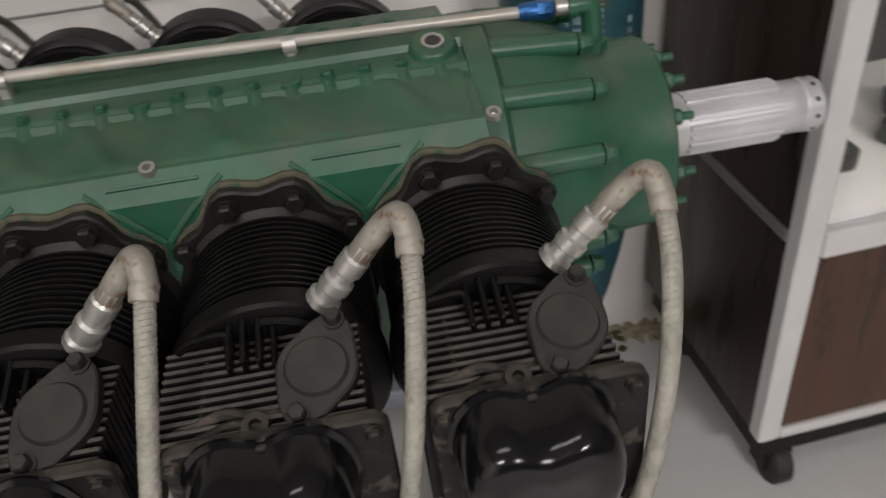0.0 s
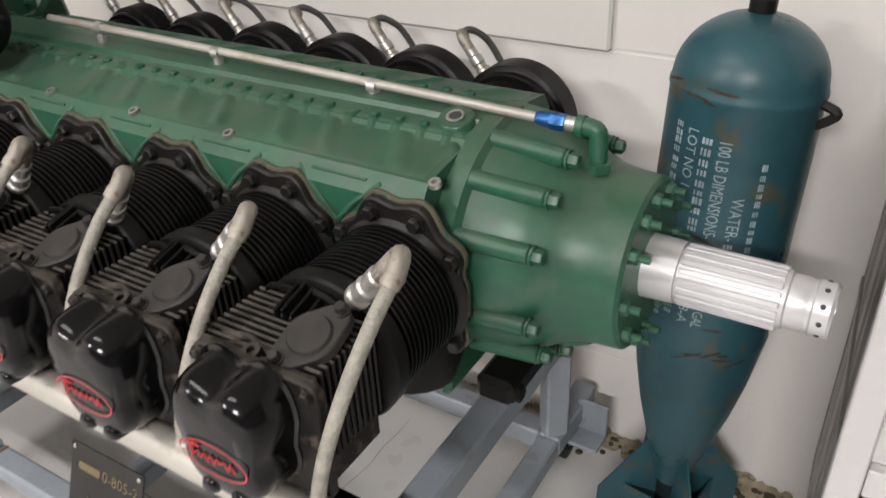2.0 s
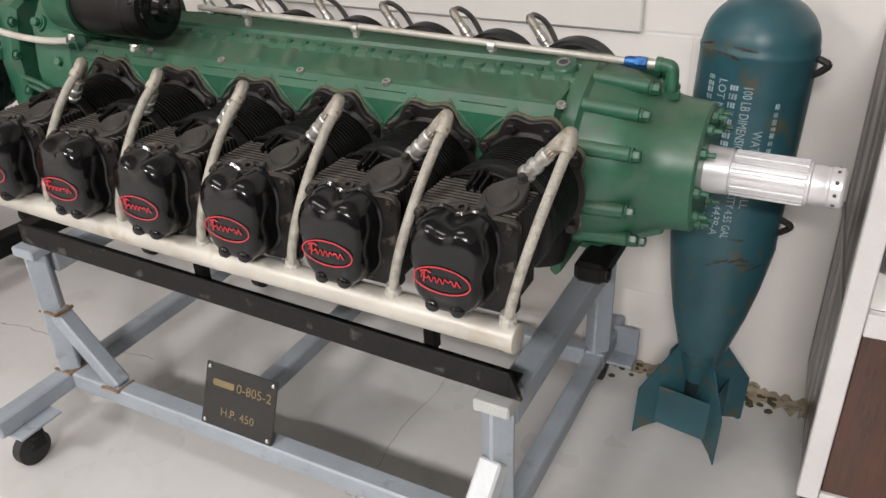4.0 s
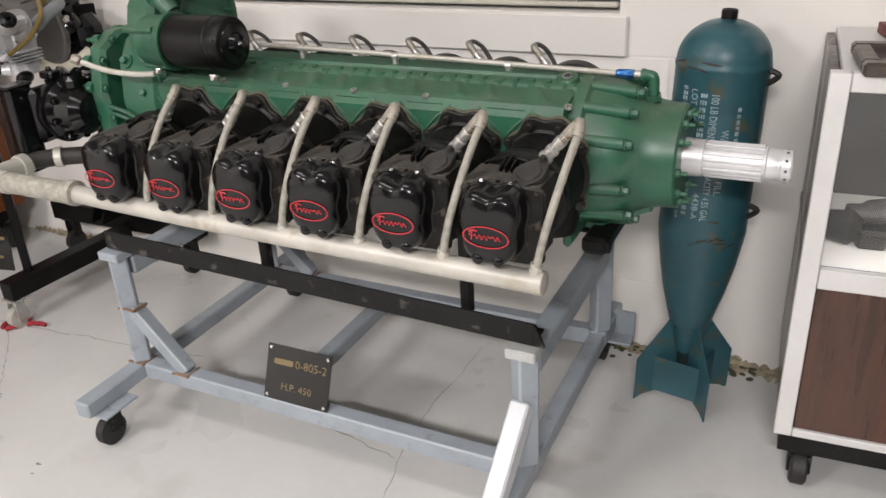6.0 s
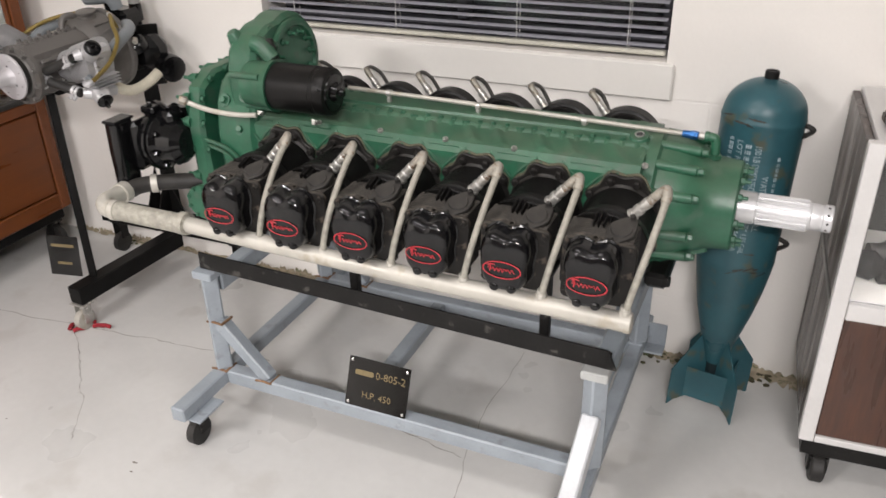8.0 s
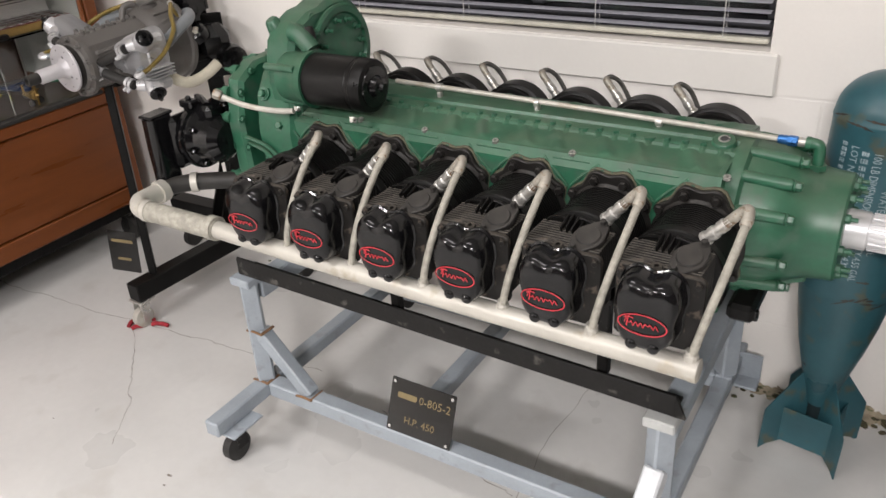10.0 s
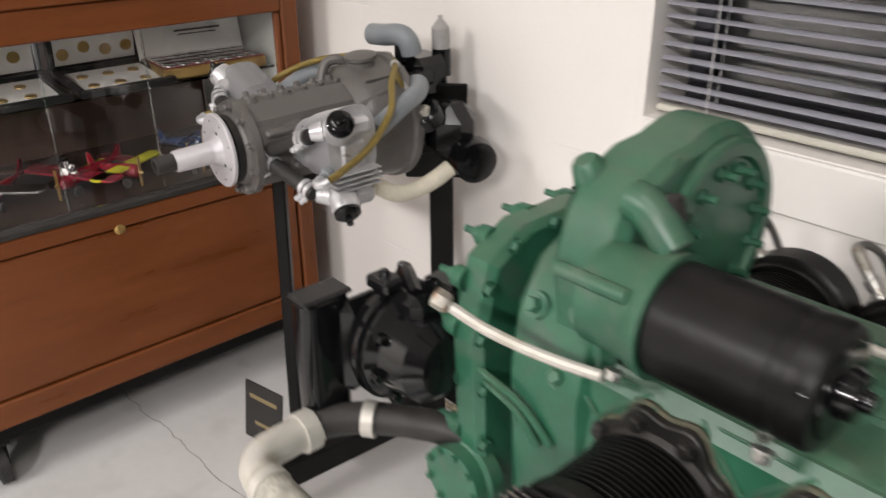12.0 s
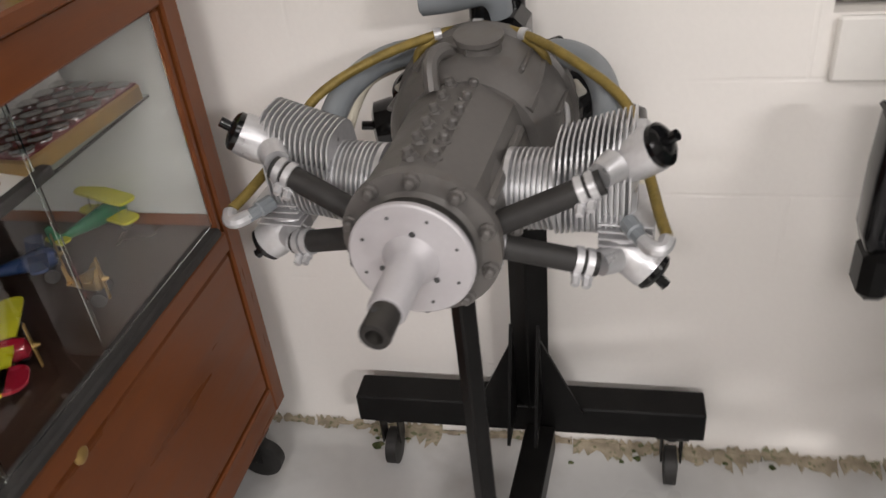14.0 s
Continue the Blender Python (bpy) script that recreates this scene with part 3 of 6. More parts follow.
# oil line on the ridge, with the blue union and the green elbow
part("oil_line", Shape().tube([(-0.47, -0.012, 0.168), (-0.2, -0.010, 0.163), (0.1, -0.010, 0.156), (0.332, -0.010, 0.150)], 0.0054, 12, 5), M_PIPE, eng, "long bare aluminium oil line")
uni = Shape().lathe([(0, 0.0065), (0.004, 0.0080), (0.018, 0.0084)], (0.330, -0.010, 0.150), (1, 0, -0.02), 14).lathe([(0.017, 0.0094), (0.030, 0.0094), (0.033, 0.008)], (0.330, -0.010, 0.150), (1, 0, -0.02), 6)
part("blue_union", uni, M_BLUE, eng, "blue anodised pipe union")
part("union_sleeve", Shape().rod((0.364, -0.010, 0.1495), (0.378, -0.010, 0.1495), 0.008), M_SILVER, eng)
elb = Shape().tube([(0.376, -0.010, 0.149), (0.392, -0.010, 0.149), (0.399, -0.010, 0.142), (0.400, -0.010, 0.108)], 0.0098, 14, 5).rod((0.376, -0.010, 0.149), (0.384, -0.010, 0.149), 0.0118).lathe([(0, 0.015), (0.01, 0.015)], (0.400, -0.010, 0.104), (0, 0, 1), 6)
part("pipe_elbow", elb, M_GREEN, eng, "green pipe elbow")
for xc in (0.12, -0.13, -0.36):
    part("pipe_clip", Shape().lathe([(-0.006, 0.0085), (0.006, 0.0085)], (xc, -0.010, 0.1555 - xc * 0.027), (1, 0, 0), 12).box((xc, -0.010, 0.148), (0.010, 0.012, 0.016), 0.002), M_SILVER, eng)


# one cylinder, outward along -y, built once
def cover_outline(n=72):
    out = []
    for i in range(n):
        t = 2 * math.pi * i / n
        c, s = math.cos(t), math.sin(t)
        x = 0.052 * math.copysign(abs(c) ** 0.62, c)
        z = 0.064 * math.copysign(abs(s) ** 0.62, s)
        if z > 0:
            z -= 0.010 * math.exp(-(x / 0.015) ** 2)
        x *= 1 - 0.13 * math.exp(-((z + 0.012) / 0.017) ** 2)
        if z < -0.02:
            x *= 1 - 0.16 * (-(z + 0.02) / 0.044)
        out.append((x, z))
    return out


def make_cylinder_meshes():
    C = {}
    fl = []
    for i in range(64):
        t = 2 * math.pi * i / 64
        r = 0.080 + 0.021 * abs(math.sin(t)) ** 2.2 + 0.0055 * math.cos(10 * t)
        x = max(-0.0765, min(0.0765, r * math.cos(t)))
        fl.append((x, r * math.sin(t)))
    s = Shape().prism(fl, at_front(0, -0.150, 0), 0.012, 0.002)
    for i in range(10):
        t = 2 * math.pi * (i + 0.5) / 10 + math.pi / 10
        x = max(-0.068, min(0.068, 0.088 * math.cos(t)))
        s.hexbolt((x, -0.162, 0.088 * math.sin(t)), (0, -1, 0), 0.0082, 0.009)
    s.lathe([(0.0, 0.083), (0.010, 0.074)], (0, -0.160, 0), (0, -1, 0), 40)
    C["flange"] = s.mesh("flange", M_FLANGE)
    C["sealant_lip"] = Shape().prism([(x * 1.03, z + math.copysign(0.004, z)) for x, z in fl], at_front(0, -0.146, 0), 0.0065, 0.0015).mesh("sealant_lip", M_LIP)
    pr = [(0.0, 0.066)]
    nf = 15
    for i in range(nf):
        y = 0.003 + i * 0.0070
        r = 0.0775
        pr += [(y, 0.067), (y + 0.0005, r), (y + 0.0028, r), (y + 0.0034, 0.067)]
    pr.append((0.108, 0.068))
    C["barrel"] = Shape().lathe(pr, (0, -0.166, 0), (0, -1, 0), 48).mesh("barrel", M_FIN, 25)
    s = Shape().lathe([(0, 0.068), (0.0, 0.0795), (0.002, 0.0812), (0.018, 0.0812), (0.021, 0.079), (0.026, 0.064)], (0, -0.263, 0), (0, -1, 0), 48)
    C["collar"] = s.mesh("collar", M_BLACK)
    # the head: core, fins across it, a thin upright web
    s = Shape()
    s.box((0.002, -0.330, -0.026), (0.118, 0.092, 0.106), 0.010)
    s.box((-0.040, -0.333, 0.047), (0.006, 0.075, 0.014), 0.002)
    s.tube([(-0.062, -0.352, 0.047), (-0.045, -0.358, 0.052), (-0.025, -0.352, 0.054), (-0.005, -0.358, 0.052), (0.012, -0.354, 0.050)], 0.0045, 8, 4)
    s.tube([(-0.062, -0.366, 0.048), (-0.04, -0.370, 0.053), (-0.02, -0.364, 0.055), (0.0, -0.368, 0.053)], 0.004, 8, 4)
    s.lathe([(0, 0.010), (0.012, 0.0085), (0.012, 0.004), (0.004, 0.004)], (-0.004, -0.368, 0.050), (0, -0.3, 1), 14)
    C["head"] = s.mesh("head", M_HEAD)
    C["head_fin"] = Shape().box((-0.002, 0, 0.007), (0.132, 0.0036, 0.100), 0.0012).mesh("head_fin", M_HFIN)
    s = Shape()
    for dx, h in ((-0.016, 0.020), (-0.006, 0.024), (0.004, 0.022), (0.013, 0.016)):
        s.box((dx - 0.006, -0.301, 0.044 + h / 2), (0.0034, 0.036, h + 0.012), 0.0014, Matrix.Rotation(radians(14), 3, "X"))
    s.tube([(-0.064, -0.288, 0.040), (-0.056, -0.290, 0.060), (-0.038, -0.292, 0.067), (-0.024, -0.294, 0.068), (-0.022, -0.308, 0.062)], 0.0032, 8, 4)
    s.tube([(0.000, -0.290, 0.072), (0.016, -0.291, 0.070), (0.034, -0.293, 0.062), (0.040, -0.300, 0.048)], 0.0032, 8, 4)
    s.lathe([(0, 0.022), (0.004, 0.020)], (0.012, -0.294, 0.046), (0, -0.6, 0.8), 18)
    C["upright_fin"] = s.mesh("upright_fin", M_BLACK)
    # rocker box flange and front wall
    s = Shape().prism(rounded(0.138, 0.130, 0.012), at_front(0.007, -0.374, -0.004), 0.011, 0.002)
    for x, z in ((-0.055, 0.050), (0.066, 0.050), (-0.055, -0.055), (0.066, -0.055), (0.0, 0.056)):
        s.hexbolt((x, -0.385, z), (0, -1, 0), 0.0055, 0.006)
    C["rocker_box"] = s.mesh("rocker_box", M_HEAD)
    o = cover_outline()
    rings = []
    for y, k, sh in ((-0.384, 1.05, 0), (-0.387, 1.06, 0), (-0.389, 1.0, 0), (-0.410, 0.985, 0), (-0.422, 0.95, 0), (-0.430, 0.88, 0), (-0.434, 0.76, 0), (-0.4355, 0.5, 0)):
        rings.append([(x * k, y, z * k + 0.004) for x, z in o])
    s = Shape().loops(rings)
    for x in (-0.017, 0.017):
        s.lathe([(-0.010, 0.011), (0.003, 0.0095), (0.007, 0.006)], (x, -0.430, -0.047), (0, -1, 0), 16)
    C["rocker_cover"] = s.mesh("rocker_cover", M_GLOSS, 50)
    # badge: an oval ring round a row of strokes
    s = Shape()
    n = 40
    for ra, rb, wd in ((0.0385, 0.0185, 0.0019),):
        vs = []
        for i in range(n):
            t = 2 * math.pi * i / n
            vs += [(ra * math.cos(t), -0.4372, rb * math.sin(t)), ((ra - wd) * math.cos(t), -0.4372, (rb - wd) * math.sin(t))]
        s.add(vs, [(2 * i, 2 * i + 1, (2 * i + 3) % (2 * n), (2 * i + 2) % (2 * n)) for i in range(n)])
    wave = [(-0.027 + 0.0026 * k, -0.4370, 0.0042 * math.sin(k * 2.15) + (0.004 if k in (1, 2, 14) else 0)) for k in range(21)]
    s.tube(wave, 0.0008, 5, 4)
    s.tube([(-0.028, -0.4370, 0.0075), (-0.022, -0.4370, 0.0105), (-0.014, -0.4370, 0.0088)], 0.0011, 5, 4)
    s.rod((-0.022, -0.4370, 0.009), (-0.024, -0.4370, -0.006), 0.0011, seg=5)
    s.moved(pose(0, 0, -0.006))
    C["badge"] = s.mesh("badge", M_RED, 80)
    # oval inspection cap on the upper face, leaning outwards
    ol = []
    for i in range(48):
        t = 2 * math.pi * i / 48
        r = 0.0262 + 0.0135 * abs(math.cos(t - radians(66))) ** 6
        ol.append((r * math.cos(t), r * math.sin(t)))
    lean = Matrix.Translation((0.036, -0.338, 0.063)) @ Matrix.Rotation(radians(20), 4, "X")
    s = Shape().prism(ol, lean @ pose(0, 0, -0.004), 0.012, 0.0015)
    s.lathe([(-0.036, 0.019), (-0.004, 0.019)], lean @ Vector((0, 0, 0)), lean.to_3x3() @ Vector((0, 0, 1)), 20)
    s.lathe([(0, 0.0208), (0.001, 0.0208), (0.0035, 0.0190)], lean @ Vector((0, 0, 0.0075)), lean.to_3x3() @ Vector((0, 0, 1)), 28)
    for sg in (-1, 1):
        p = Vector((math.cos(radians(66)), math.sin(radians(66)), 0)) * 0.034 * sg + Vector((0, 0, 0.008))
        s.hexbolt(lean @ p, lean.to_3x3() @ Vector((0, 0, 1)), 0.006, 0.009)
    C["inspection_cap"] = s.mesh("inspection_cap", M_CAPD)
    # plug
    p0, p1 = Vector((0.042, -0.282, 0.074)), Vector((0.090, -0.288, 0.130))
    d = (p1 - p0).normalized()
    s = Shape().lathe([(0, 0.0125), (0.006, 0.0125), (0.008, 0.010), (0.014, 0.010), (0.016, 0.0115), (0.024, 0.0115), (0.026, 0.009), (0.032, 0.009), (0.034, 0.0105), (0.046, 0.0105), (0.048, 0.0085), (0.058, 0.0085)], p0, d, 12)
    C["spark_plug"] = s.mesh("spark_plug", M_SILVER)
    s = Shape().tube([p0 + d * 0.046, p1 + d * 0.004, Vector((0.104, -0.297, 0.143)), Vector((0.107, -0.312, 0.130))], 0.0088, 12, 5)
    s.lathe([(0, 0.0082), (0.003, 0.0092), (0.012, 0.0088)], (0.1065, -0.309, 0.134), (-0.1, -0.7, -0.65), 14)
    C["lead_elbow"] = s.mesh("lead_elbow", M_ELBOW)
    s = Shape().tube([(0.1065, -0.311, 0.132), (0.103, -0.340, 0.105), (0.094, -0.370, 0.058), (0.082, -0.390, 0.002), (0.072, -0.396, -0.045), (0.066, -0.391, -0.072)], 0.0066, 12, 7)
    # wound strand of the braid
    way = [Vector(p) for p in ((0.1065, -0.311, 0.132), (0.103, -0.340, 0.105), (0.094, -0.370, 0.058), (0.082, -0.390, 0.002), (0.072, -0.396, -0.045), (0.066, -0.391, -0.072))]
    for turn in (1,):
        for start in (0,):
            coil = []
            for i in range(5):
                q0, q1, q2, q3 = way[max(i - 1, 0)], way[i], way[i + 1], way[min(i + 2, 5)]
                for k in range(96):
                    t = k / 96
                    p = 0.5 * (2 * q1 + (q2 - q0) * t + (2 * q0 - 5 * q1 + 4 * q2 - q3) * t * t + (3 * q1 - q0 - 3 * q2 + q3) * t ** 3)
                    w = start + turn * (i * 96 + k) * 2 * math.pi / 8
                    e = (q2 - q1).cross(Vector((1, 0, 0))).normalized()
                    coil.append(p + (Vector((1, 0, 0)) * math.cos(w) + e * math.sin(w)) * 0.0064)
            s.tube(coil, 0.0009, 4, 1)
    C["braided_lead"] = s.mesh("braided_lead", M_HOSE, 60)
    s = Shape().lathe([(0, 0.0115), (0.010, 0.0115), (0.012, 0.0095), (0.018, 0.0095)], (0.0655, -0.391, -0.078), (0.02, 0, 1), 10)
    C["lead_ferrule"] = s.mesh("lead_ferrule", M_PIPE)
    # the far bank's leads turn up and away
    s = Shape().tube([p0 + d * 0.046, p1 + d * 0.002, Vector((0.098, -0.294, 0.138)), Vector((0.102, -0.308, 0.128))], 0.0082, 12, 4)
    C["far_lead"] = s.mesh("far_lead", M_ELBOW, 60)
    s = Shape().tube([(0.104, -0.300, 0.136), (0.096, -0.318, 0.138), (0.082, -0.345, 0.116), (0.066, -0.366, 0.070), (0.055, -0.375, 0.030)], 0.0052, 10, 6)
    C["far_hose"] = s.mesh("far_hose", M_GHOSE, 60)
    s = Shape().lathe([(0, 0.066), (0.0, 0.0785), (0.003, 0.081), (0.012, 0.081), (0.014, 0.078), (0.016, 0.084), (0.019, 0.088), (0.056, 0.088), (0.062, 0.084), (0.064, 0.062), (0.10, 0.058), (0.104, 0.03)], (0, -0.252, 0.006), (0, -1, 0), 48)
    C["far_drum"] = s.mesh("far_drum", M_BLACK)
    return C


CYL = make_cylinder_meshes()
LABEL = {"flange": "greasy bolted base flange", "barrel": "black finned cylinder barrel", "head": "sooty finned cylinder head", "rocker_cover": "glossy black rocker cover", "badge": "red oval badge", "inspection_cap": "dusty grey oval cap", "spark_plug": "silver spark plug", "braided_lead": "pale braided ignition lead"}
for bank in (-1, 1):
    for i in range(6):
        xc = X6 - i * PITCH
        cy = part("barrel", CYL["barrel"], None, eng, LABEL["barrel"], pose(xc if bank < 0 else xc - 0.085, 0, 0, 0, 0, 0 if bank < 0 else 180))
        for key, me in CYL.items():
            if key == "barrel" or (bank > 0 and key in ("braided_lead", "lead_ferrule", "badge", "upright_fin", "inspection_cap", "rocker_box", "rocker_cover", "head", "head_fin", "collar")) or (bank < 0 and key in ("far_lead", "far_hose", "far_drum")):
                continue
            if key == "head_fin":
                for k in range(11):
                    part(key, me, None, cy, "", pose(0, -0.291 - k * 0.0079, 0))
                continue
            if bank > 0 and key == "lead_elbow":
                continue
            part(key, me, None, cy, LABEL.get(key, ""), pose(0, 0, -0.016) if bank > 0 and key in ("spark_plug", "far_lead", "far_hose") else Matrix())

# the collector pipe below the near bank
mp_ = Shape().tube([(0.322, -0.391, -0.095), (0.10, -0.391, -0.092), (-0.20, -0.391, -0.088), (-0.50, -0.391, -0.080), (-0.715, -0.391, -0.072)], 0.0195, 18, 6)
mpp = part("collector_pipe", mp_, M_PIPE, eng, "dull aluminium collector pipe below the cylinders")
part("sleeve", Shape().tube([(-0.70, -0.391, -0.074), (-0.93, -0.391, -0.072)], 0.0235, 18, 2).lathe([(0, 0.027), (0.02, 0.027)], (-0.722, -0.391, -0.071), (1, 0, 0), 18), M_HOSE, mpp, "ribbed grey sleeve")
part("pipe_bend", Shape().tube([(-0.915, -0.391, -0.072), (-0.948, -0.388, -0.072), (-0.968, -0.370, -0.068), (-0.974, -0.335, -0.070), (-0.976, -0.285, -0.070)], 0.0225, 16, 5).lathe([(0, 0.027), (0.02, 0.027)], (-0.974, -0.315, -0.070), (0, 1, 0), 16).lathe([(0, 0.026), (0.015, 0.026)], (-0.925, -0.391, -0.072), (1, 0, 0), 16), M_PIPE, mpp, "dull aluminium pipe bend")
part("end_cap", Shape().lathe([(0, 0.0205), (0.012, 0.0205), (0.014, 0.017)], (0.312, -0.391, -0.095), (1, 0, 0), 18), M_PIPE, mpp)

# sump and mounts below
sump = Shape()
for i in range(6):
    sump.lathe([(0, 0.055), (0.03, 0.062), (0.06, 0.06)], (X6 - i * PITCH, -0.155, -0.115), (0, 0.15, 1), 20)
sump.box((-0.2, 0, -0.155), (0.86, 0.16, 0.05), 0.015)
part("oil_sump", sump, M_BLACK, eng, "black sump under the crankcase")
for x in (-0.36, 0.115):
    for y in (-0.235, 0.235):
        leg = Shape().box((x, y, -0.19), (0.022, 0.022, 0.17), 0.003).box((x, y * 0.75, -0.11), (0.03, 0.14, 0.012), 0.002)
        part("mount_leg", leg, M_STEEL, eng)
part("front_mount", Shape().box((0.322, 0.0, -0.165), (0.05, 0.20, 0.036), 0.008).hexbolt((0.34, -0.08, -0.17), (1, 0, 0), 0.012, 0.012), M_BLACK, eng, "black rubber front mount")

# rear gear case, blower housing and accessories
rear = Shape()
rear.prism([(-0.145, -0.15), (0.145, -0.15), (0.162, 0.06), (0.150, 0.14), (0.118, 0.19), (0.06, 0.218), (-0.06, 0.218), (-0.118, 0.19), (-0.150, 0.14), (-0.162, 0.06)], at_side(-0.775, 0, 0), 0.12, 0.014)
for a in range(-60, 250, 26):
    t = radians(a)
    rear.hexbolt((-0.66, 0.125 * math.cos(t), 0.06 + 0.135 * math.sin(t)), (1, 0, 0), 0.009, 0.012)
part("rear_case", rear, M_GREEN, eng, "green cast rear gear case")
gear = Shape()
gear.prism([(-0.165, -0.17), (-0.03, -0.19), (0.14, -0.17), (0.16, 0.0), (0.15, 0.13), (0.10, 0.19), (0.0, 0.205), (-0.10, 0.205), (-0.155, 0.175), (-0.178, 0.08)], at_side(-0.848, 0, 0), 0.050, 0.010)
gear.prism([(-0.13, -0.10), (0.10, -0.10), (0.11, 0.09), (0.06, 0.15), (-0.08, 0.165), (-0.14, 0.12)], at_side(-0.885, 0, 0), 0.045, 0.012)
part("accessory_plate", gear, M_GREEN, eng, "thick green accessory plate with studs")
for k, (y, z) in enumerate(((-0.165, 0.15), (-0.175, 0.09), (-0.170, 0.02), (-0.168, -0.06), (-0.160, -0.14), (-0.125, 0.19), (-0.06, 0.200), (0.02, 0.198), (0.09, 0.15), (0.11, 0.06), (0.11, -0.05), (0.05, -0.16), (-0.05, -0.18))):
    st = Shape().lathe([(-0.012, 0.014), (0.006, 0.013), (0.009, 0.010)], (-0.846, y * 0.97, z * 0.97), (-1, 0, 0), 12).hexbolt((-0.855, y * 0.97, z * 0.97), (-1, 0, 0), 0.008, 0.009)
    part("nut", Shape().hexbolt((-0.798, y, z), (1, 0, 0), 0.008, 0.009), M_GREEND, eng)
    st.rod((-0.86, y * 0.97, z * 0.97), (-0.878, y * 0.97, z * 0.97), 0.0045, seg=8)
    part("stud", st, M_GREEND, eng)
low = Shape().lathe([(0, 0.052), (0.018, 0.052), (0.022, 0.046), (0.04, 0.046)], (-0.83, -0.15, -0.125), (0, -1, 0), 28)
for i in range(9):
    t = 2 * math.pi * i / 9
    low.hexbolt((-0.83 + 0.041 * math.cos(t), -0.19, -0.125 + 0.041 * math.sin(t)), (0, -1, 0), 0.005, 0.006)
part("lower_cover", low, M_GREEN, eng, "round green bolted cover")
# blower: flattened drum whose bolted face looks along the engine
scroll = []
for i in range(33):
    t = radians(-70 + 185 * i / 32)
    scroll.append((0.018 + 0.120 * math.cos(t), 0.212 + 0.120 * math.sin(t)))
scroll += [(-0.070, 0.318), (-0.112, 0.300), (-0.142, 0.268), (-0.154, 0.225), (-0.155, 0.180), (-0.145, 0.100), (0.03, 0.092)]
bl = Shape().prism(scroll, at_side(-0.722, 0, 0), 0.080, 0.012)
bl.lathe([(0.0, 0.106), (0.006, 0.106), (0.010, 0.101), (0.010, 0.088), (0.004, 0.084), (0.004, 0.05), (0.008, 0.02)], (-0.6415, 0.018, 0.212), (1, 0, 0), 48)
bl.prism([(-0.10, -0.06), (0.10, -0.06), (0.10, 0.05), (-0.10, 0.05)], at_side(-0.76, -0.01, 0.13), 0.10, 0.01)
bl.tube([(-0.642, -0.118, 0.262), (-0.630, -0.108, 0.275), (-0.624, -0.092, 0.278), (-0.630, -0.078, 0.270)], 0.013, 10, 5)
bl.lathe([(-0.02, 0.022), (0.006, 0.015), (0.010, 0.011)], (-0.715, -0.112, 0.300), (-0.2, -0.45, 0.9), 14)
bl.lathe([(0, 0.016), (0.012, 0.014)], (-0.655, -0.062, 0.300), (1, 0, 0.15), 14)
blp = part("blower_housing", bl, M_GREEN, eng, "round green blower housing")
for i in range(12):
    t = 2 * math.pi * i / 12 + 0.15
    c, s_ = math.cos(t), math.sin(t)
    b2 = Shape().hexbolt((-0.642, 0.018 + 0.072 * c, 0.212 + 0.072 * s_), (1, 0, 0), 0.0085, 0.010)
    b2.rod((-0.642, 0.018 + 0.072 * c, 0.212 + 0.072 * s_), (-0.618, 0.018 + 0.072 * c, 0.212 + 0.072 * s_), 0.0045, seg=8)
    part("stud", b2, M_GREEND, blp)
for (x, y, z) in ((-0.68, -0.150, 0.165), (-0.74, -0.152, 0.15), (-0.70, -0.155, 0.08)):
    part("case_bolt", Shape().lathe([(-0.02, 0.017), (0.0, 0.015)], (x, y, z), (0.1, -0.8, 0.4), 14).hexbolt((x, y, z), (0.1, -0.8, 0.4), 0.009, 0.012), M_GREEN, blp)
# starter
SY, SZ = -0.146, 0.199
stn = Shape().lathe([(0, 0.052), (0.05, 0.055), (0.062, 0.060), (0.075, 0.062)], (-0.655, SY, SZ), (1, 0, 0), 28)
stn.rod((-0.68, SY - 0.045, SZ + 0.03), (-0.60, SY - 0.045, SZ + 0.03), 0.008).rod((-0.68, SY, SZ - 0.056), (-0.60, SY, SZ - 0.056), 0.008).tube([(-0.60, SY + 0.02, SZ + 0.055), (-0.63, SY + 0.02, SZ + 0.085), (-0.65, SY + 0.02, SZ + 0.09)], 0.02, 12, 4)
part("starter_neck", stn, M_GREEN, eng, "green starter neck with long bolts")
sta = Shape().lathe([(0.022, 0.052), (0.026, 0.054), (0.028, 0.0555), (0.150, 0.0555), (0.152, 0.0542), (0.160, 0.0542), (0.162, 0.0555), (0.184, 0.0555), (0.188, 0.053), (0.190, 0.045)], (-0.620, SY, SZ), (1, 0, 0), 40)
stp = part("starter_motor", sta, M_BLACK, eng, "black cylindrical starter motor, scuffed")
cap = Shape().lathe([(0.186, 0.045), (0.193, 0.042), (0.195, 0.024), (0.206, 0.020), (0.208, 0.010), (0.216, 0.008)], (-0.620, SY, SZ), (1, 0, 0), 28)
for t in (0.7, 2.8, 4.9):
    cap.hexbolt((-0.442, SY + 0.05 * math.cos(t), SZ + 0.05 * math.sin(t)), (1, 0, 0), 0.006, 0.008)
cap.rod((-0.415, SY, SZ), (-0.405, SY, SZ), 0.004)
part("end_bell", cap, M_GLOSS, stp)
part("solenoid_stub", Shape().lathe([(0, 0.017), (0.045, 0.017), (0.048, 0.013)], (-0.610, SY + 0.03, SZ + 0.052), (-0.35, 0.1, 1), 16), M_CAPD, stp, "grey metal stub")
part("starter_screw", Shape().hexbolt((-0.465, SY - 0.035, SZ - 0.058), (0, -0.4, -1), 0.008, 0.012), M_SILVER, stp)
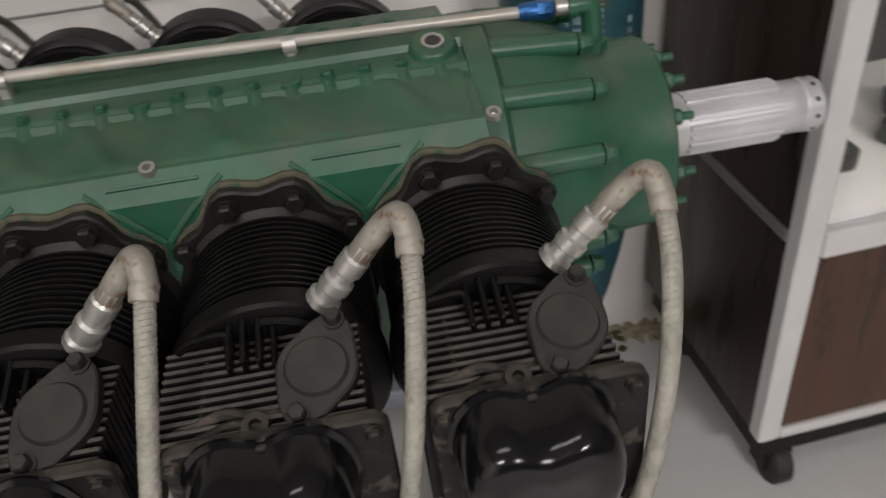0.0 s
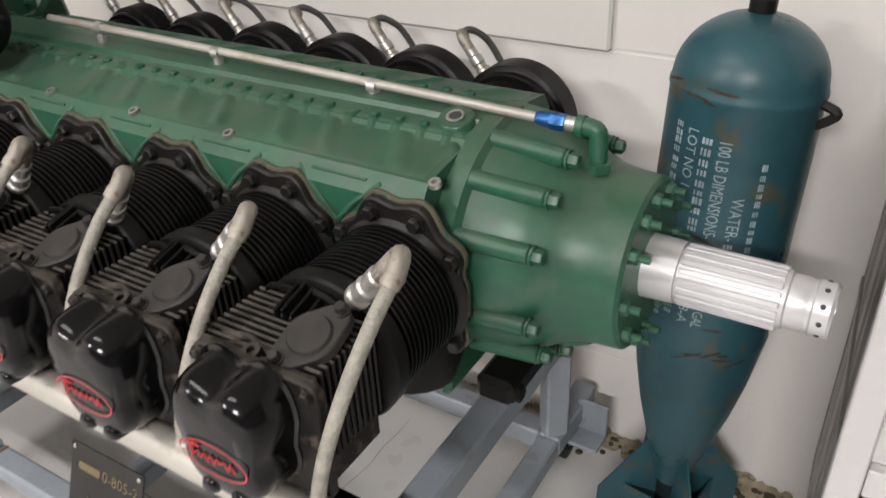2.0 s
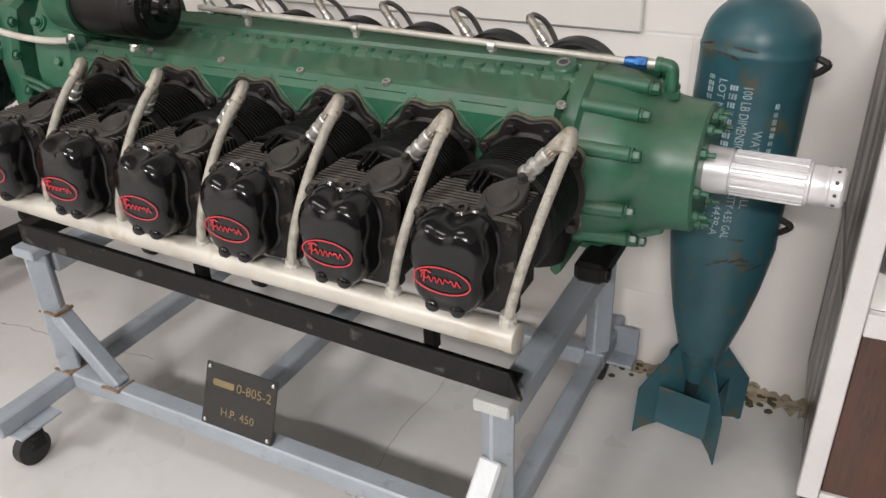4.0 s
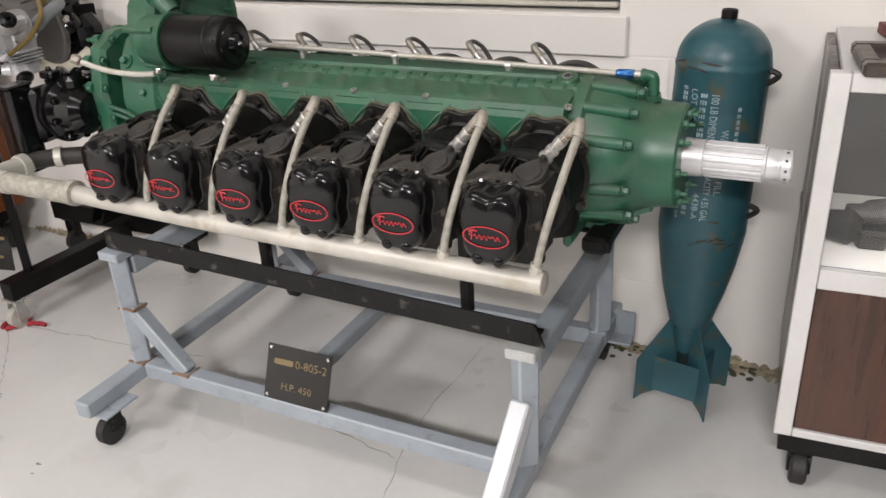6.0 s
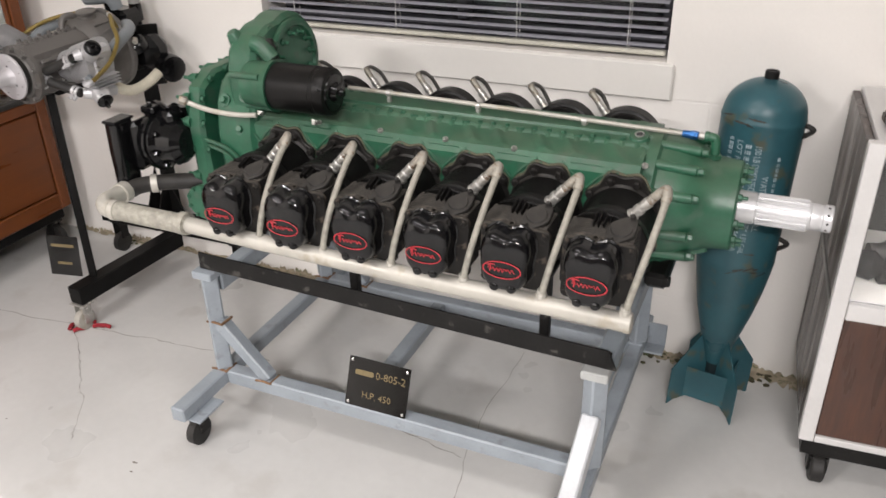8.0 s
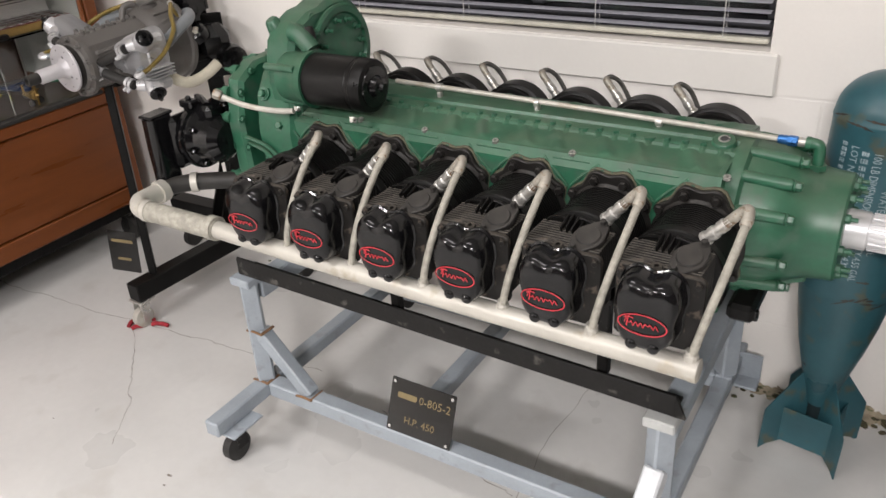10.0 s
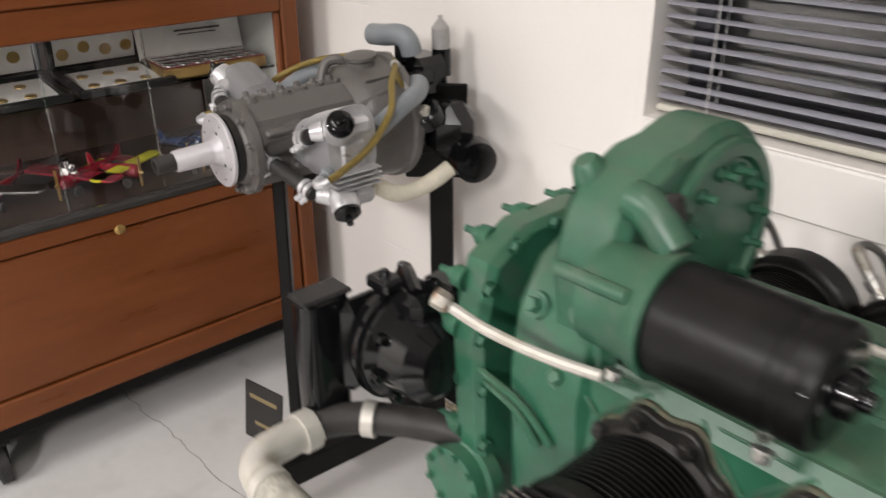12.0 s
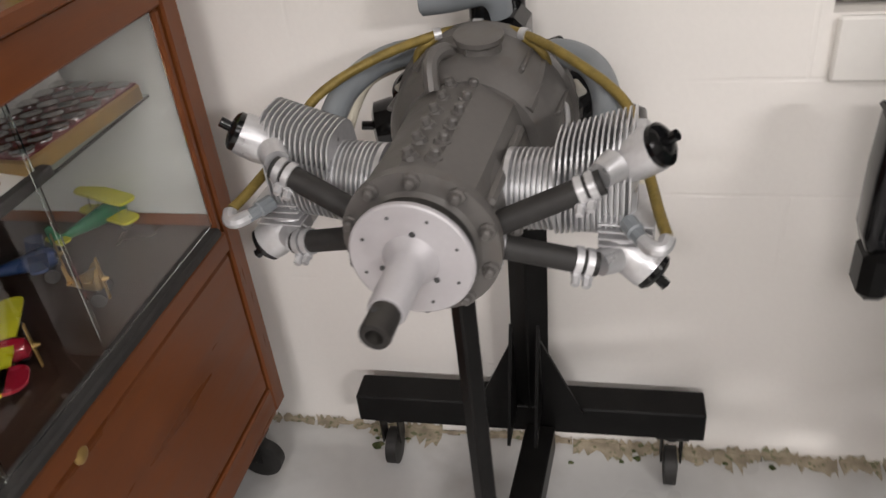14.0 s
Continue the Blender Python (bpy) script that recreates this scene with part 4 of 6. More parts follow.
part("starter_screw", Shape().hexbolt((-0.61, SY - 0.04, SZ - 0.052), (0, -0.4, -1), 0.007, 0.010), M_SILVER, stp)
# drain line at the back
part("drain_line", Shape().tube([(-0.775, -0.240, 0.166), (-0.74, -0.226, 0.150), (-0.70, -0.210, 0.139), (-0.66, -0.198, 0.135), (-0.62, -0.190, 0.137)], 0.0062, 10, 5), M_PIPE, eng, "thin bare drain line")
part("drain_nut", Shape().lathe([(0, 0.011), (0.014, 0.011), (0.018, 0.0085)], (-0.792, -0.247, 0.174), (1, 0.4, -0.4), 6), M_ELBOW, eng, "tarnished union nut")
part("fuel_line", Shape().tube([(-0.86, -0.150, 0.02), (-0.80, -0.165, 0.028), (-0.75, -0.165, 0.015), (-0.72, -0.16, -0.02)], 0.005, 8, 5).tube([(-0.86, -0.150, 0.04), (-0.80, -0.17, 0.045), (-0.74, -0.168, 0.03), (-0.70, -0.16, -0.01)], 0.005, 8, 5), M_GREEN, eng)


def magneto(sy):
    """Black accessory with an upright duct beside a round drum."""
    s = Shape()
    s.lathe([(0, 0.05), (0.012, 0.068), (0.022, 0.072), (0.050, 0.072), (0.056, 0.066), (0.062, 0.060), (0.10, 0.055), (0.118, 0.038), (0.122, 0.02)], (-0.960, sy * 0.185, 0.035), (1, 0, 0.02), 32)
    for t in range(8):
        a = t * math.pi / 4 + 0.2
        s.hexbolt((-0.900, sy * 0.185 + 0.064 * math.cos(a), 0.035 + 0.064 * math.sin(a)), (1, 0, 0), 0.007, 0.010)
    s.box((-0.965, sy * 0.190, 0.03), (0.03, 0.12, 0.13), 0.012)
    s.box((-0.915, sy * 0.180, 0.100), (0.09, 0.055, 0.035), 0.010)
    s.tube([(-0.96, sy * 0.15, 0.11), (-0.93, sy * 0.17, 0.122), (-0.89, sy * 0.19, 0.115)], 0.010, 8, 4)
    s.rod((-0.90, sy * 0.17, 0.11), (-0.88, sy * 0.17, 0.122), 0.012)
    s.lathe([(0, 0.072), (0.002, 0.077), (0.009, 0.077), (0.011, 0.072)], (-0.928, sy * 0.185, 0.036), (1, 0, 0.02), 32)
    for t in range(6):
        a = t * math.pi / 3 + 0.5
        s.box((-0.872, sy * 0.185 + 0.042 * math.cos(a), 0.036 + 0.042 * math.sin(a)), (0.044, 0.012, 0.012), 0.003)
    s.box((-0.905, sy * 0.128, 0.080), (0.060, 0.040, 0.060), 0.008)
    s.box((-0.930, sy * 0.205, 0.122), (0.040, 0.030, 0.018), 0.004).hexbolt((-0.930, sy * 0.205, 0.131), (0, 0, 1), 0.006, 0.008)
    s.hexbolt((-0.945, sy * 0.165, 0.117), (0, 0, 1), 0.007, 0.012).hexbolt((-0.885, sy * 0.165, 0.117), (0, 0, 1), 0.007, 0.010)
    ob = part("magneto", s, M_GLOSS, eng, "glossy black drum-shaped accessory")
    d = Shape()
    prof = rounded(0.040, 0.066, 0.014)
    rings = []
    for z, k, dx in ((0.105, 0.8, 0.0), (0.100, 1.0, 0.0), (0.03, 1.0, -0.003), (-0.06, 0.95, -0.004), (-0.085, 0.8, 0.0), (-0.095, 0.6, 0.004)):
        rings.append([(-0.985 + dx + x * k, sy * 0.262 + y * k, z) for x, y in prof])
    d.loops(rings)
    d.box((-0.985, sy * 0.262, 0.106), (0.043, 0.070, 0.008), 0.004)
    part("air_duct", d, M_GLOSS, ob, "black upright duct")
    return ob


magneto(-1)
far = magneto(1)
part("lower_duct", Shape().box((-0.978, 0.262, -0.125), (0.046, 0.070, 0.085), 0.014), M_BLACK, far, "black lower duct")
part("intake_pipe", Shape().tube([(-0.976, -0.29, -0.068), (-0.95, -0.24, -0.07), (-0.90, -0.19, -0.075), (-0.84, -0.15, -0.08)], 0.021, 14, 5).tube([(-1.0, 0.05, -0.06), (-0.93, 0.0, -0.06), (-0.86, -0.03, -0.06)], 0.021, 14, 5), M_CAPD, eng, "dull black intake pipe")
part("pipe_band", Shape().lathe([(0, 0.024), (0.016, 0.024)], (-0.945, -0.235, -0.070), (0.8, 0.6, 0), 16), M_PIPE, eng)

# ---- stand of the large engine ----
stand = thing("engine_stand", (0, 0, 0), "grey painted tubular steel stand with rusty welds, on casters", "stand")
T = 0.042


def beam(name, a, b, w=T, h=None, material=M_STAND, label="", parent=stand):
    """A square tube from a to b."""
    a, b = Vector(a), Vector(b)
    d, s, u = frame_of(b - a)
    m = Matrix((d, s, u)).transposed()
    return part(name, Shape().box((a + b) / 2, ((b - a).length, w, h or w), 0.004, m), material, parent, label)


XL, XR = -0.780, 0.245
POST_TOP = {XL: 0.458, XR: 0.428}
for sy in (-1, 1):
    y = sy * 0.27
    beam("lower_rail", (XL + 0.02, y, 0.131), (XR - 0.02, y, 0.131))
    for x in (XL, XR):
        beam("post", (x, y, 0.152), (x, y, POST_TOP[x]))
        part("post_plate", Shape().box((x, y, POST_TOP[x] - 0.009), (0.060, 0.060, 0.022), 0.003), M_PALE if x > 0 else M_STAND, stand)
        yo = sy * (0.452 if sy < 0 else 0.40)
        foot = Shape().box((x, (y + yo) / 2, 0.131), (T, abs(yo - y) + T, T), 0.004).box((x + (0.03 if x < 0 else -0.03), yo * 0.90, 0.108), (0.05, 0.10, 0.006), 0.001)
        part("foot", foot, M_STAND, stand)
        cxo = x + (0.004 if x < 0 else -0.015)
        ca = part("caster", Shape().box((cxo, yo * 0.90, 0.098), (0.055, 0.065, 0.008), 0.002).box((cxo - 0.017, yo * 0.90, 0.066), (0.004, 0.035, 0.06), 0.001).box((cxo + 0.017, yo * 0.90, 0.066), (0.004, 0.035, 0.06), 0.001), M_STEEL, stand)
        part("wheel", Shape().lathe([(-0.014, 0.026), (-0.011, 0.038), (0.011, 0.038), (0.014, 0.026), (0.016, 0.012)], (cxo, yo * 0.90 + sy * 0.008, 0.038), (1, 0, 0), 24), M_RUBBER, ca, "black rubber wheel")
    beam("brace", (XL + 0.012, y, 0.302), (-0.630, y, 0.150), 0.036)
    if sy < 0:
        # Same stand grey, coloured paler for the light this brace catches.
        beam("brace", (XR, y - 0.012, 0.305), (XR - 0.015, -0.425, 0.135), 0.040, material=mat("stand_paint_lit", (0.52, 0.54, 0.56), 0.3), label="grey brace, painted paler for the light on it")
    # weld beads
    for (x, z) in ((XL, 0.152), (-0.638, 0.150), (XL + 0.012, 0.307)):
        w = Shape().tube([(x - 0.024, y - sy * 0.0 - 0.023, z), (x, y - 0.0235, z + 0.003), (x + 0.024, y - 0.023, z)], 0.0032, 6, 4).tube([(x + 0.022, y - 0.022, z), (x + 0.024, y + 0.02, z)], 0.004, 6, 2)
        part("weld", w, M_RUST, stand, "rust-stained weld")
    ang = Shape().box((0, sy * 0.278, 0.0), (1.06, 0.006, 0.046), 0.001).box((0, sy * 0.25, -0.020), (1.06, 0.055, 0.006), 0.001)
    if sy < 0:
        ang.prism([(-0.0, 0.0), (0.02, 0.0), (0.0, 0.044)], at_front(0.530, -0.272, -0.023), 0.008)
    part("angle_rail", ang, M_STEEL, stand, "worn dark angle iron", pose(-0.263, 0, 0.472, 0, 1.53, 0))
for x in (XL, -0.36, XR):
    beam("cross_rail", (x, -0.249, 0.131), (x, 0.249, 0.131), T * 0.95)
for x in (XL, XR):
    beam("upper_cross_rail", (x, -0.249, POST_TOP[x] - 0.048), (x, 0.249, POST_TOP[x] - 0.048), 0.046, 0.05)
part("jack_bracket", Shape().box((0.285, 0.36, 0.125), (0.06, 0.008, 0.075), 0.002).box((0.285, 0.335, 0.09), (0.06, 0.05, 0.008), 0.002), M_STAND, stand)


def plaque(name, centre, w, h, lean, turn, rows, label, screws=True):
    """A black plaque with gold lines: text, or bars where it cannot be read or names a maker."""
    ob = thing(name, Matrix.Translation(centre) @ Matrix.Rotation(radians(turn), 4, "Z") @ Matrix.Rotation(radians(lean), 4, "X"), label, "sign")
    part("panel", Shape().prism(rounded(w, h, 0.002, 2), Matrix.Translation((0, 0.0015, 0)) @ FRONT, 0.003, 0.0004), M_PLATE, ob)
    for text, z, size, dx, bar in rows:
        if text:
            vs, fs = lettering(text, size)
            part("engraving", Shape().add([(x + dx, -0.0021, y + z) for x, y, _ in vs], fs), M_GOLD, ob, "gold engraved " + text)
        if bar:
            b0, b1 = bar
            part("engraved_bar", Shape().prism(rounded(b1 - b0, size * 0.5, size * 0.15, 2), Matrix.Translation(((b0 + b1) / 2, -0.0015, z)) @ FRONT, 0.0006), M_GOLD, ob)
    if screws:
        for x in (-1, 1):
            for z in (-1, 1):
                part("screw", Shape().lathe([(0, 0.0045), (0.002, 0.004), (0.003, 0.002)], (x * (w / 2 - 0.009), -0.0015, z * (h / 2 - 0.009)), (0, -1, 0), 10), M_CHROME, ob)
    return ob


plaque("engine_plaque", (-0.304, -0.263, 0.211), 0.172, 0.128, -22, 0, [("0-805-2", 0.026, 0.027, 0.034, (-0.066, -0.014)), ("H.P. 450", -0.030, 0.024, 0.0, None)], "black plaque with gold engraved text on the stand rail")


# ---- practice bomb ----
bomb = thing("practice_bomb", Matrix.Translation((0.4535, 0.2815, 0)) @ Matrix.Rotation(radians(-2.2), 4, "X") @ Matrix.Rotation(radians(1.5), 4, "Y"), "teal painted practice bomb standing on its fins against the wall", "bomb")
BR = 0.0965
bp_ = [(0.13, 0.024), (0.16, 0.033), (0.22, 0.050), (0.30, 0.071), (0.37, 0.085), (0.43, 0.0935), (0.455, BR), (0.46, BR + 0.001), (0.465, BR), (0.60, BR), (0.825, BR), (0.829, BR + 0.0016), (0.834, BR + 0.0012), (0.838, BR - 0.0005)] + [(0.840 + 0.083 * math.sin(q * math.pi / 32), (BR - 0.001) * math.cos(q * math.pi / 32)) for q in range(1, 15)] + [(0.9222, 0.0165)]
bbody = part("bomb_body", Shape().lathe(bp_, (0, 0, 0), (0, 0, 1), 88), M_BOMB, bomb, "", sharp=50)
part("nose_plug", Shape().lathe([(0.915, 0.0155), (0.920, 0.0165), (0.938, 0.0165), (0.941, 0.0145), (0.941, 0.010), (0.935, 0.009)], (0, 0, 0), (0, 0, 1), 20), M_STEEL, bomb, "dark threaded nose plug")
# box fin: four plates and four webs, a corner to the front
F, FH = 0.078, 0.115
plate_me = Shape().box((0, -F * 0.72, 0.072), (F * 1.44, 0.003, FH - 0.02), 0.0008).mesh("fin_plate", M_BOMB)
blade_me = Shape().prism([(0.02, 0.03), (0.106, 0.012), (0.125, 0.0), (0.125, 0.115), (0.045, 0.225), (0.030, 0.225), (0.020, 0.14)], FRONT, 0.003).mesh("fin_blade", M_BOMB)
for k in range(4):
    part("fin_plate", plate_me, None, bomb, "welded sheet fin plate", pose(0, 0, 0, 0, 0, -8 + 90 * k))
    part("fin_blade", blade_me, None, bomb, "", pose(0, 0, 0, 0, 0, 37 + 90 * k))
# Darkened bomb teal carries the shade inside the box fin.
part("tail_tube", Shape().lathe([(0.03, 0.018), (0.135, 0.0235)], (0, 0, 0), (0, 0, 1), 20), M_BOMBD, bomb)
for z in (0.815, 0.520):
    a = radians(12)
    d = Vector((math.cos(a), -math.sin(a), 0))
    lug = Shape().tube([d * (BR - 0.004) + Vector((0, 0, z - 0.018)), d * (BR + 0.010) + Vector((0, 0, z - 0.008)), d * (BR + 0.020) + Vector((0, 0, z + 0.004)), d * (BR + 0.008) + Vector((0, 0, z + 0.010)), d * (BR - 0.004) + Vector((0, 0, z + 0.012))], 0.0062, 8, 4)
    part("suspension_lug", lug, M_FLANGE, bomb, "dark steel lug")


def wrap(vs, fs, angle, z, name, lab, r=BR + 0.0006, material=M_STENCIL, tilt=0):
    """Lays flat lines on the body, reading downwards."""
    out = []
    for x, y, _ in vs:
        a = radians(angle) + y / r
        out.append((r * math.sin(a), -r * math.cos(a), z - x))
    part(name, Shape().add(out, fs), material, bomb, lab, sharp=80)


for text, ang, za, zb, size in (("100 LB DIMENSIONS-", 3, 0.785, 0.650, 0.0225), ("LOT NO 1", -23, 0.790, 0.712, 0.0210), ("CAPACITY 4.55 GAL", 6, 0.635, 0.508, 0.0200), ("WATER-", 19, 0.712, 0.650, 0.0220), ("FILL", 19, 0.600, 0.570, 0.0200), ("4438-A", -6, 0.570, 0.510, 0.0200)):
    vs, fs = lettering(text, size)
    w = max(v[0] for v in vs) - min(v[0] for v in vs)
    k = (za - zb) / w
    wrap([(x * k, y, 0) for x, y, _ in vs], fs, ang, (za + zb) / 2, "stencil", "white stencilled text " + text)
random.seed(5)
s = Shape()
for ang, za, zb, hgt in ((-10, 0.785, 0.650, 0.014), (-36, 0.795, 0.68, 0.012), (-19, 0.58, 0.51, 0.012), (34, 0.76, 0.62, 0.008), (19, 0.645, 0.62, 0.013), (-30, 0.56, 0.50, 0.009)):
    z = za
    while z > zb:
        l = random.uniform(0.006, 0.010)
        nn = 3
        for i in range(nn):
            a0 = radians(ang) - hgt / 2 / BR + i * hgt / nn / BR
            a1 = a0 + hgt / nn / BR * random.uniform(0.5, 0.85)
            r = BR + 0.0006
            s.add([(r * math.sin(a), -r * math.cos(a), zz) for a, zz in ((a0, z), (a1, z), (a1, z - l), (a0, z - l))], [(0, 1, 2, 3)])
        z -= l + random.uniform(0.002, 0.007)
tagged(part("stencil_bar", s, M_STENCIL, bomb, sharp=80), "faded unreadable stencil lettering", kind="stuff")
# scrapes
for k in range(13):
    ang, z = random.choice(((random.uniform(-60, 60), random.uniform(0.818, 0.845)), (random.uniform(-60, 60), random.uniform(0.448, 0.468)), (random.uniform(-50, 50), random.uniform(0.2, 0.7))))
    n, L = 10, random.uniform(0.01, 0.05)
    sl = random.uniform(-0.6, 0.6)

    def rad(zz):
        for (z0_, r0_), (z1_, r1_) in zip(bp_, bp_[1:]):
            if z0_ <= zz <= z1_:
                return r0_ + (r1_ - r0_) * (zz - z0_) / max(1e-6, z1_ - z0_)
        return BR
    vs = []
    for i in range(n):
        a = radians(ang) + (i / n - 0.5) * L / BR
        zz = z + (i / n - 0.5) * L * sl
        wdt = 0.0035 * math.sin(math.pi * (i + 0.5) / n) * random.uniform(0.3, 1)
        for q in (wdt, -wdt):
            r = rad(zz + q) + 0.0007
            vs.append((r * math.sin(a), -r * math.cos(a), zz + q))
    part("scrape", Shape().add(vs, [(2 * i, 2 * i + 1, 2 * i + 3, 2 * i + 2) for i in range(n - 1)]), M_SCRAPE, bomb, sharp=80)


# ---- small two-cylinder engine on a black stand ----
SX, SZ2 = -1.520, 0.848
tw = thing("twin_cylinder_engine", pose(SX, 0.02, SZ2, 1.5, 0, -4), "small grey and silver two-cylinder aircraft engine on a black stand", "engine")
cas = Shape().lathe([(0, 0.058), (0.010, 0.066), (0.012, 0.086), (0.026, 0.086), (0.030, 0.078), (0.06, 0.076), (0.11, 0.080)], (0, -0.105, -0.004), (0, 1, 0), 40)
hexa = [(-0.072, -0.060), (0.072, -0.060), (0.078, 0.0), (0.060, 0.056), (0.020, 0.080), (-0.020, 0.080), (-0.060, 0.056), (-0.078, 0.0)]
cas.loops([[(x * k, y, z * k + dz) for x, z in hexa] for y, k, dz in ((-0.082, 0.92, 0.0), (-0.078, 0.96, 0.0), (0.05, 1.0, 0.0), (0.135, 1.02, 0.0))])
part("crankcase", cas, M_GREY, tw, "dusty grey cast crankcase", sharp=30)
bell = Shape().lathe([(0, 0.092), (0.018, 0.106), (0.03, 0.112), (0.095, 0.118), (0.10, 0.124), (0.115, 0.124)], (0, 0.12, -0.008), (0, 1, 0), 44)
bell.lathe([(0, 0.030), (0.03, 0.027), (0.034, 0.031), (0.040, 0.031), (0.042, 0.024)], (0.008, 0.178, 0.082), (0.05, -0.1, 1), 24)
bell.tube([(-0.035, 0.11, 0.075), (-0.038, 0.125, 0.105), (-0.028, 0.15, 0.110), (-0.02, 0.17, 0.088)], 0.010, 10, 5)
bell.tube([(0.075, 0.125, 0.045), (0.082, 0.16, 0.060), (0.08, 0.22, 0.072)], 0.008, 8, 4)
part("rear_housing", bell, M_GREY, tw, "round grey rear housing", sharp=30)
bolts = []
for i in range(10):
    t = radians(36 * i + 18)
    bolts.append((Vector((0.077 * math.cos(t), -0.094, -0.004 + 0.077 * math.sin(t))), (0, -1, 0)))
for i in range(6):
    for sx in (-1, 1):
        bolts.append((Vector((sx * 0.013, -0.055 + i * 0.034, 0.078)), (sx * 0.25, 0, 1)))
for i in range(8):
    t = radians(45 * i + 10)
    bolts.append((Vector((0.110 * math.cos(t), 0.218, -0.012 + 0.110 * math.sin(t))), (0, -1, 0)))
bolt_me = Shape().lathe([(-0.003, 0.0105), (0.003, 0.009), (0.004, 0.0065), (0.010, 0.006), (0.012, 0.004)], (0, 0, 0), (0, 0, 1), 8).mesh("bolt", M_GREY)
for o, d in bolts:
    part("bolt", bolt_me, None, tw, "", Matrix.Translation(o) @ Vector(d).to_track_quat("Z", "Y").to_matrix().to_4x4())
for sx in (-1, 1):
    rail = Shape().box((sx * 0.076, 0.020, -0.030), (0.010, 0.200, 0.016), 0.004).box((sx * 0.070, 0.020, 0.032), (0.014, 0.170, 0.010), 0.004, Matrix.Rotation(radians(sx * 55), 3, "Y"))
    part("case_rail", rail, M_GREY, tw)
    for k in range(5):
        part("bolt", bolt_me, None, tw, "", pose(sx * 0.080, -0.055 + k * 0.037, -0.030, 0, 90 * sx, 0))
for ang in (20, 55, 90, 125, 160):
    t = radians(ang)
    c, d = math.cos(t), math.sin(t)
    part("housing_rib", Shape().box((0.113 * c, 0.185, -0.008 + 0.113 * d), (0.012, 0.075, 0.006), 0.002, Matrix.Rotation(-t, 3, "Y")), M_GREY, tw)
part("dark_seal", Shape().lathe([(0, 0.064), (0.012, 0.062)], (0, -0.115, -0.002), (0, 1, 0), 36), M_CAPD, tw, "dark grey seal")
fl = part("propeller_flange", Shape().lathe([(0, 0.0645), (0.0015, 0.0665), (0.0065, 0.0665), (0.008, 0.064)], (0, -0.128, 0), (0, 1, 0), 56), M_ALUP, tw, "silver painted round propeller flange")
# Flat dark dots paint the shade of the flange's holes.
hole_me = Shape().lathe([(0, 0.0034), (0.0006, 0.0034)], (0, -0.1287, 0), (0, 1, 0), 10).mesh("bolt_hole_shade", M_INK_HOLE)
for i in range(3):
    t = radians(120 * i + 80)
    part("bolt_hole_shade", hole_me, None, fl, "", pose(0.033 * math.cos(t), 0, 0.033 * math.sin(t)))
for i in range(8):
    t = radians(45 * i + 20)
    part("bolt_hole_shade", hole_me, None, fl, "", Matrix.Translation((0.053 * math.cos(t), 0, 0.053 * math.sin(t))) @ Matrix.Diagonal((0.55, 1, 0.55, 1)))
sh = Shape().lathe([(0, 0.031), (0.005, 0.027), (0.012, 0.0225), (0.017, 0.0200), (0.078, 0.0192), (0.081, 0.0175), (0.081, 0.010)], (0, -0.127, 0), (0, -1, -0.02), 28)
part("propeller_shaft", sh, M_ALUP, tw, "silver shaft")
part("shaft_end", Shape().lathe([(0, 0.0150), (0.034, 0.0155), (0.037, 0.0145), (0.037, 0.0085), (0.020, 0.008)], (0, -0.205, -0.0015), (0, -1, -0.02), 24), M_CAPD, tw, "black hollow shaft end")
# Dark stub in place of the shaded pin hole.
part("pin_hole_shade", Shape().rod((-0.004, -0.222, 0.0115), (-0.0045, -0.222, 0.0150), 0.003, seg=8), M_INK_HOLE, tw)


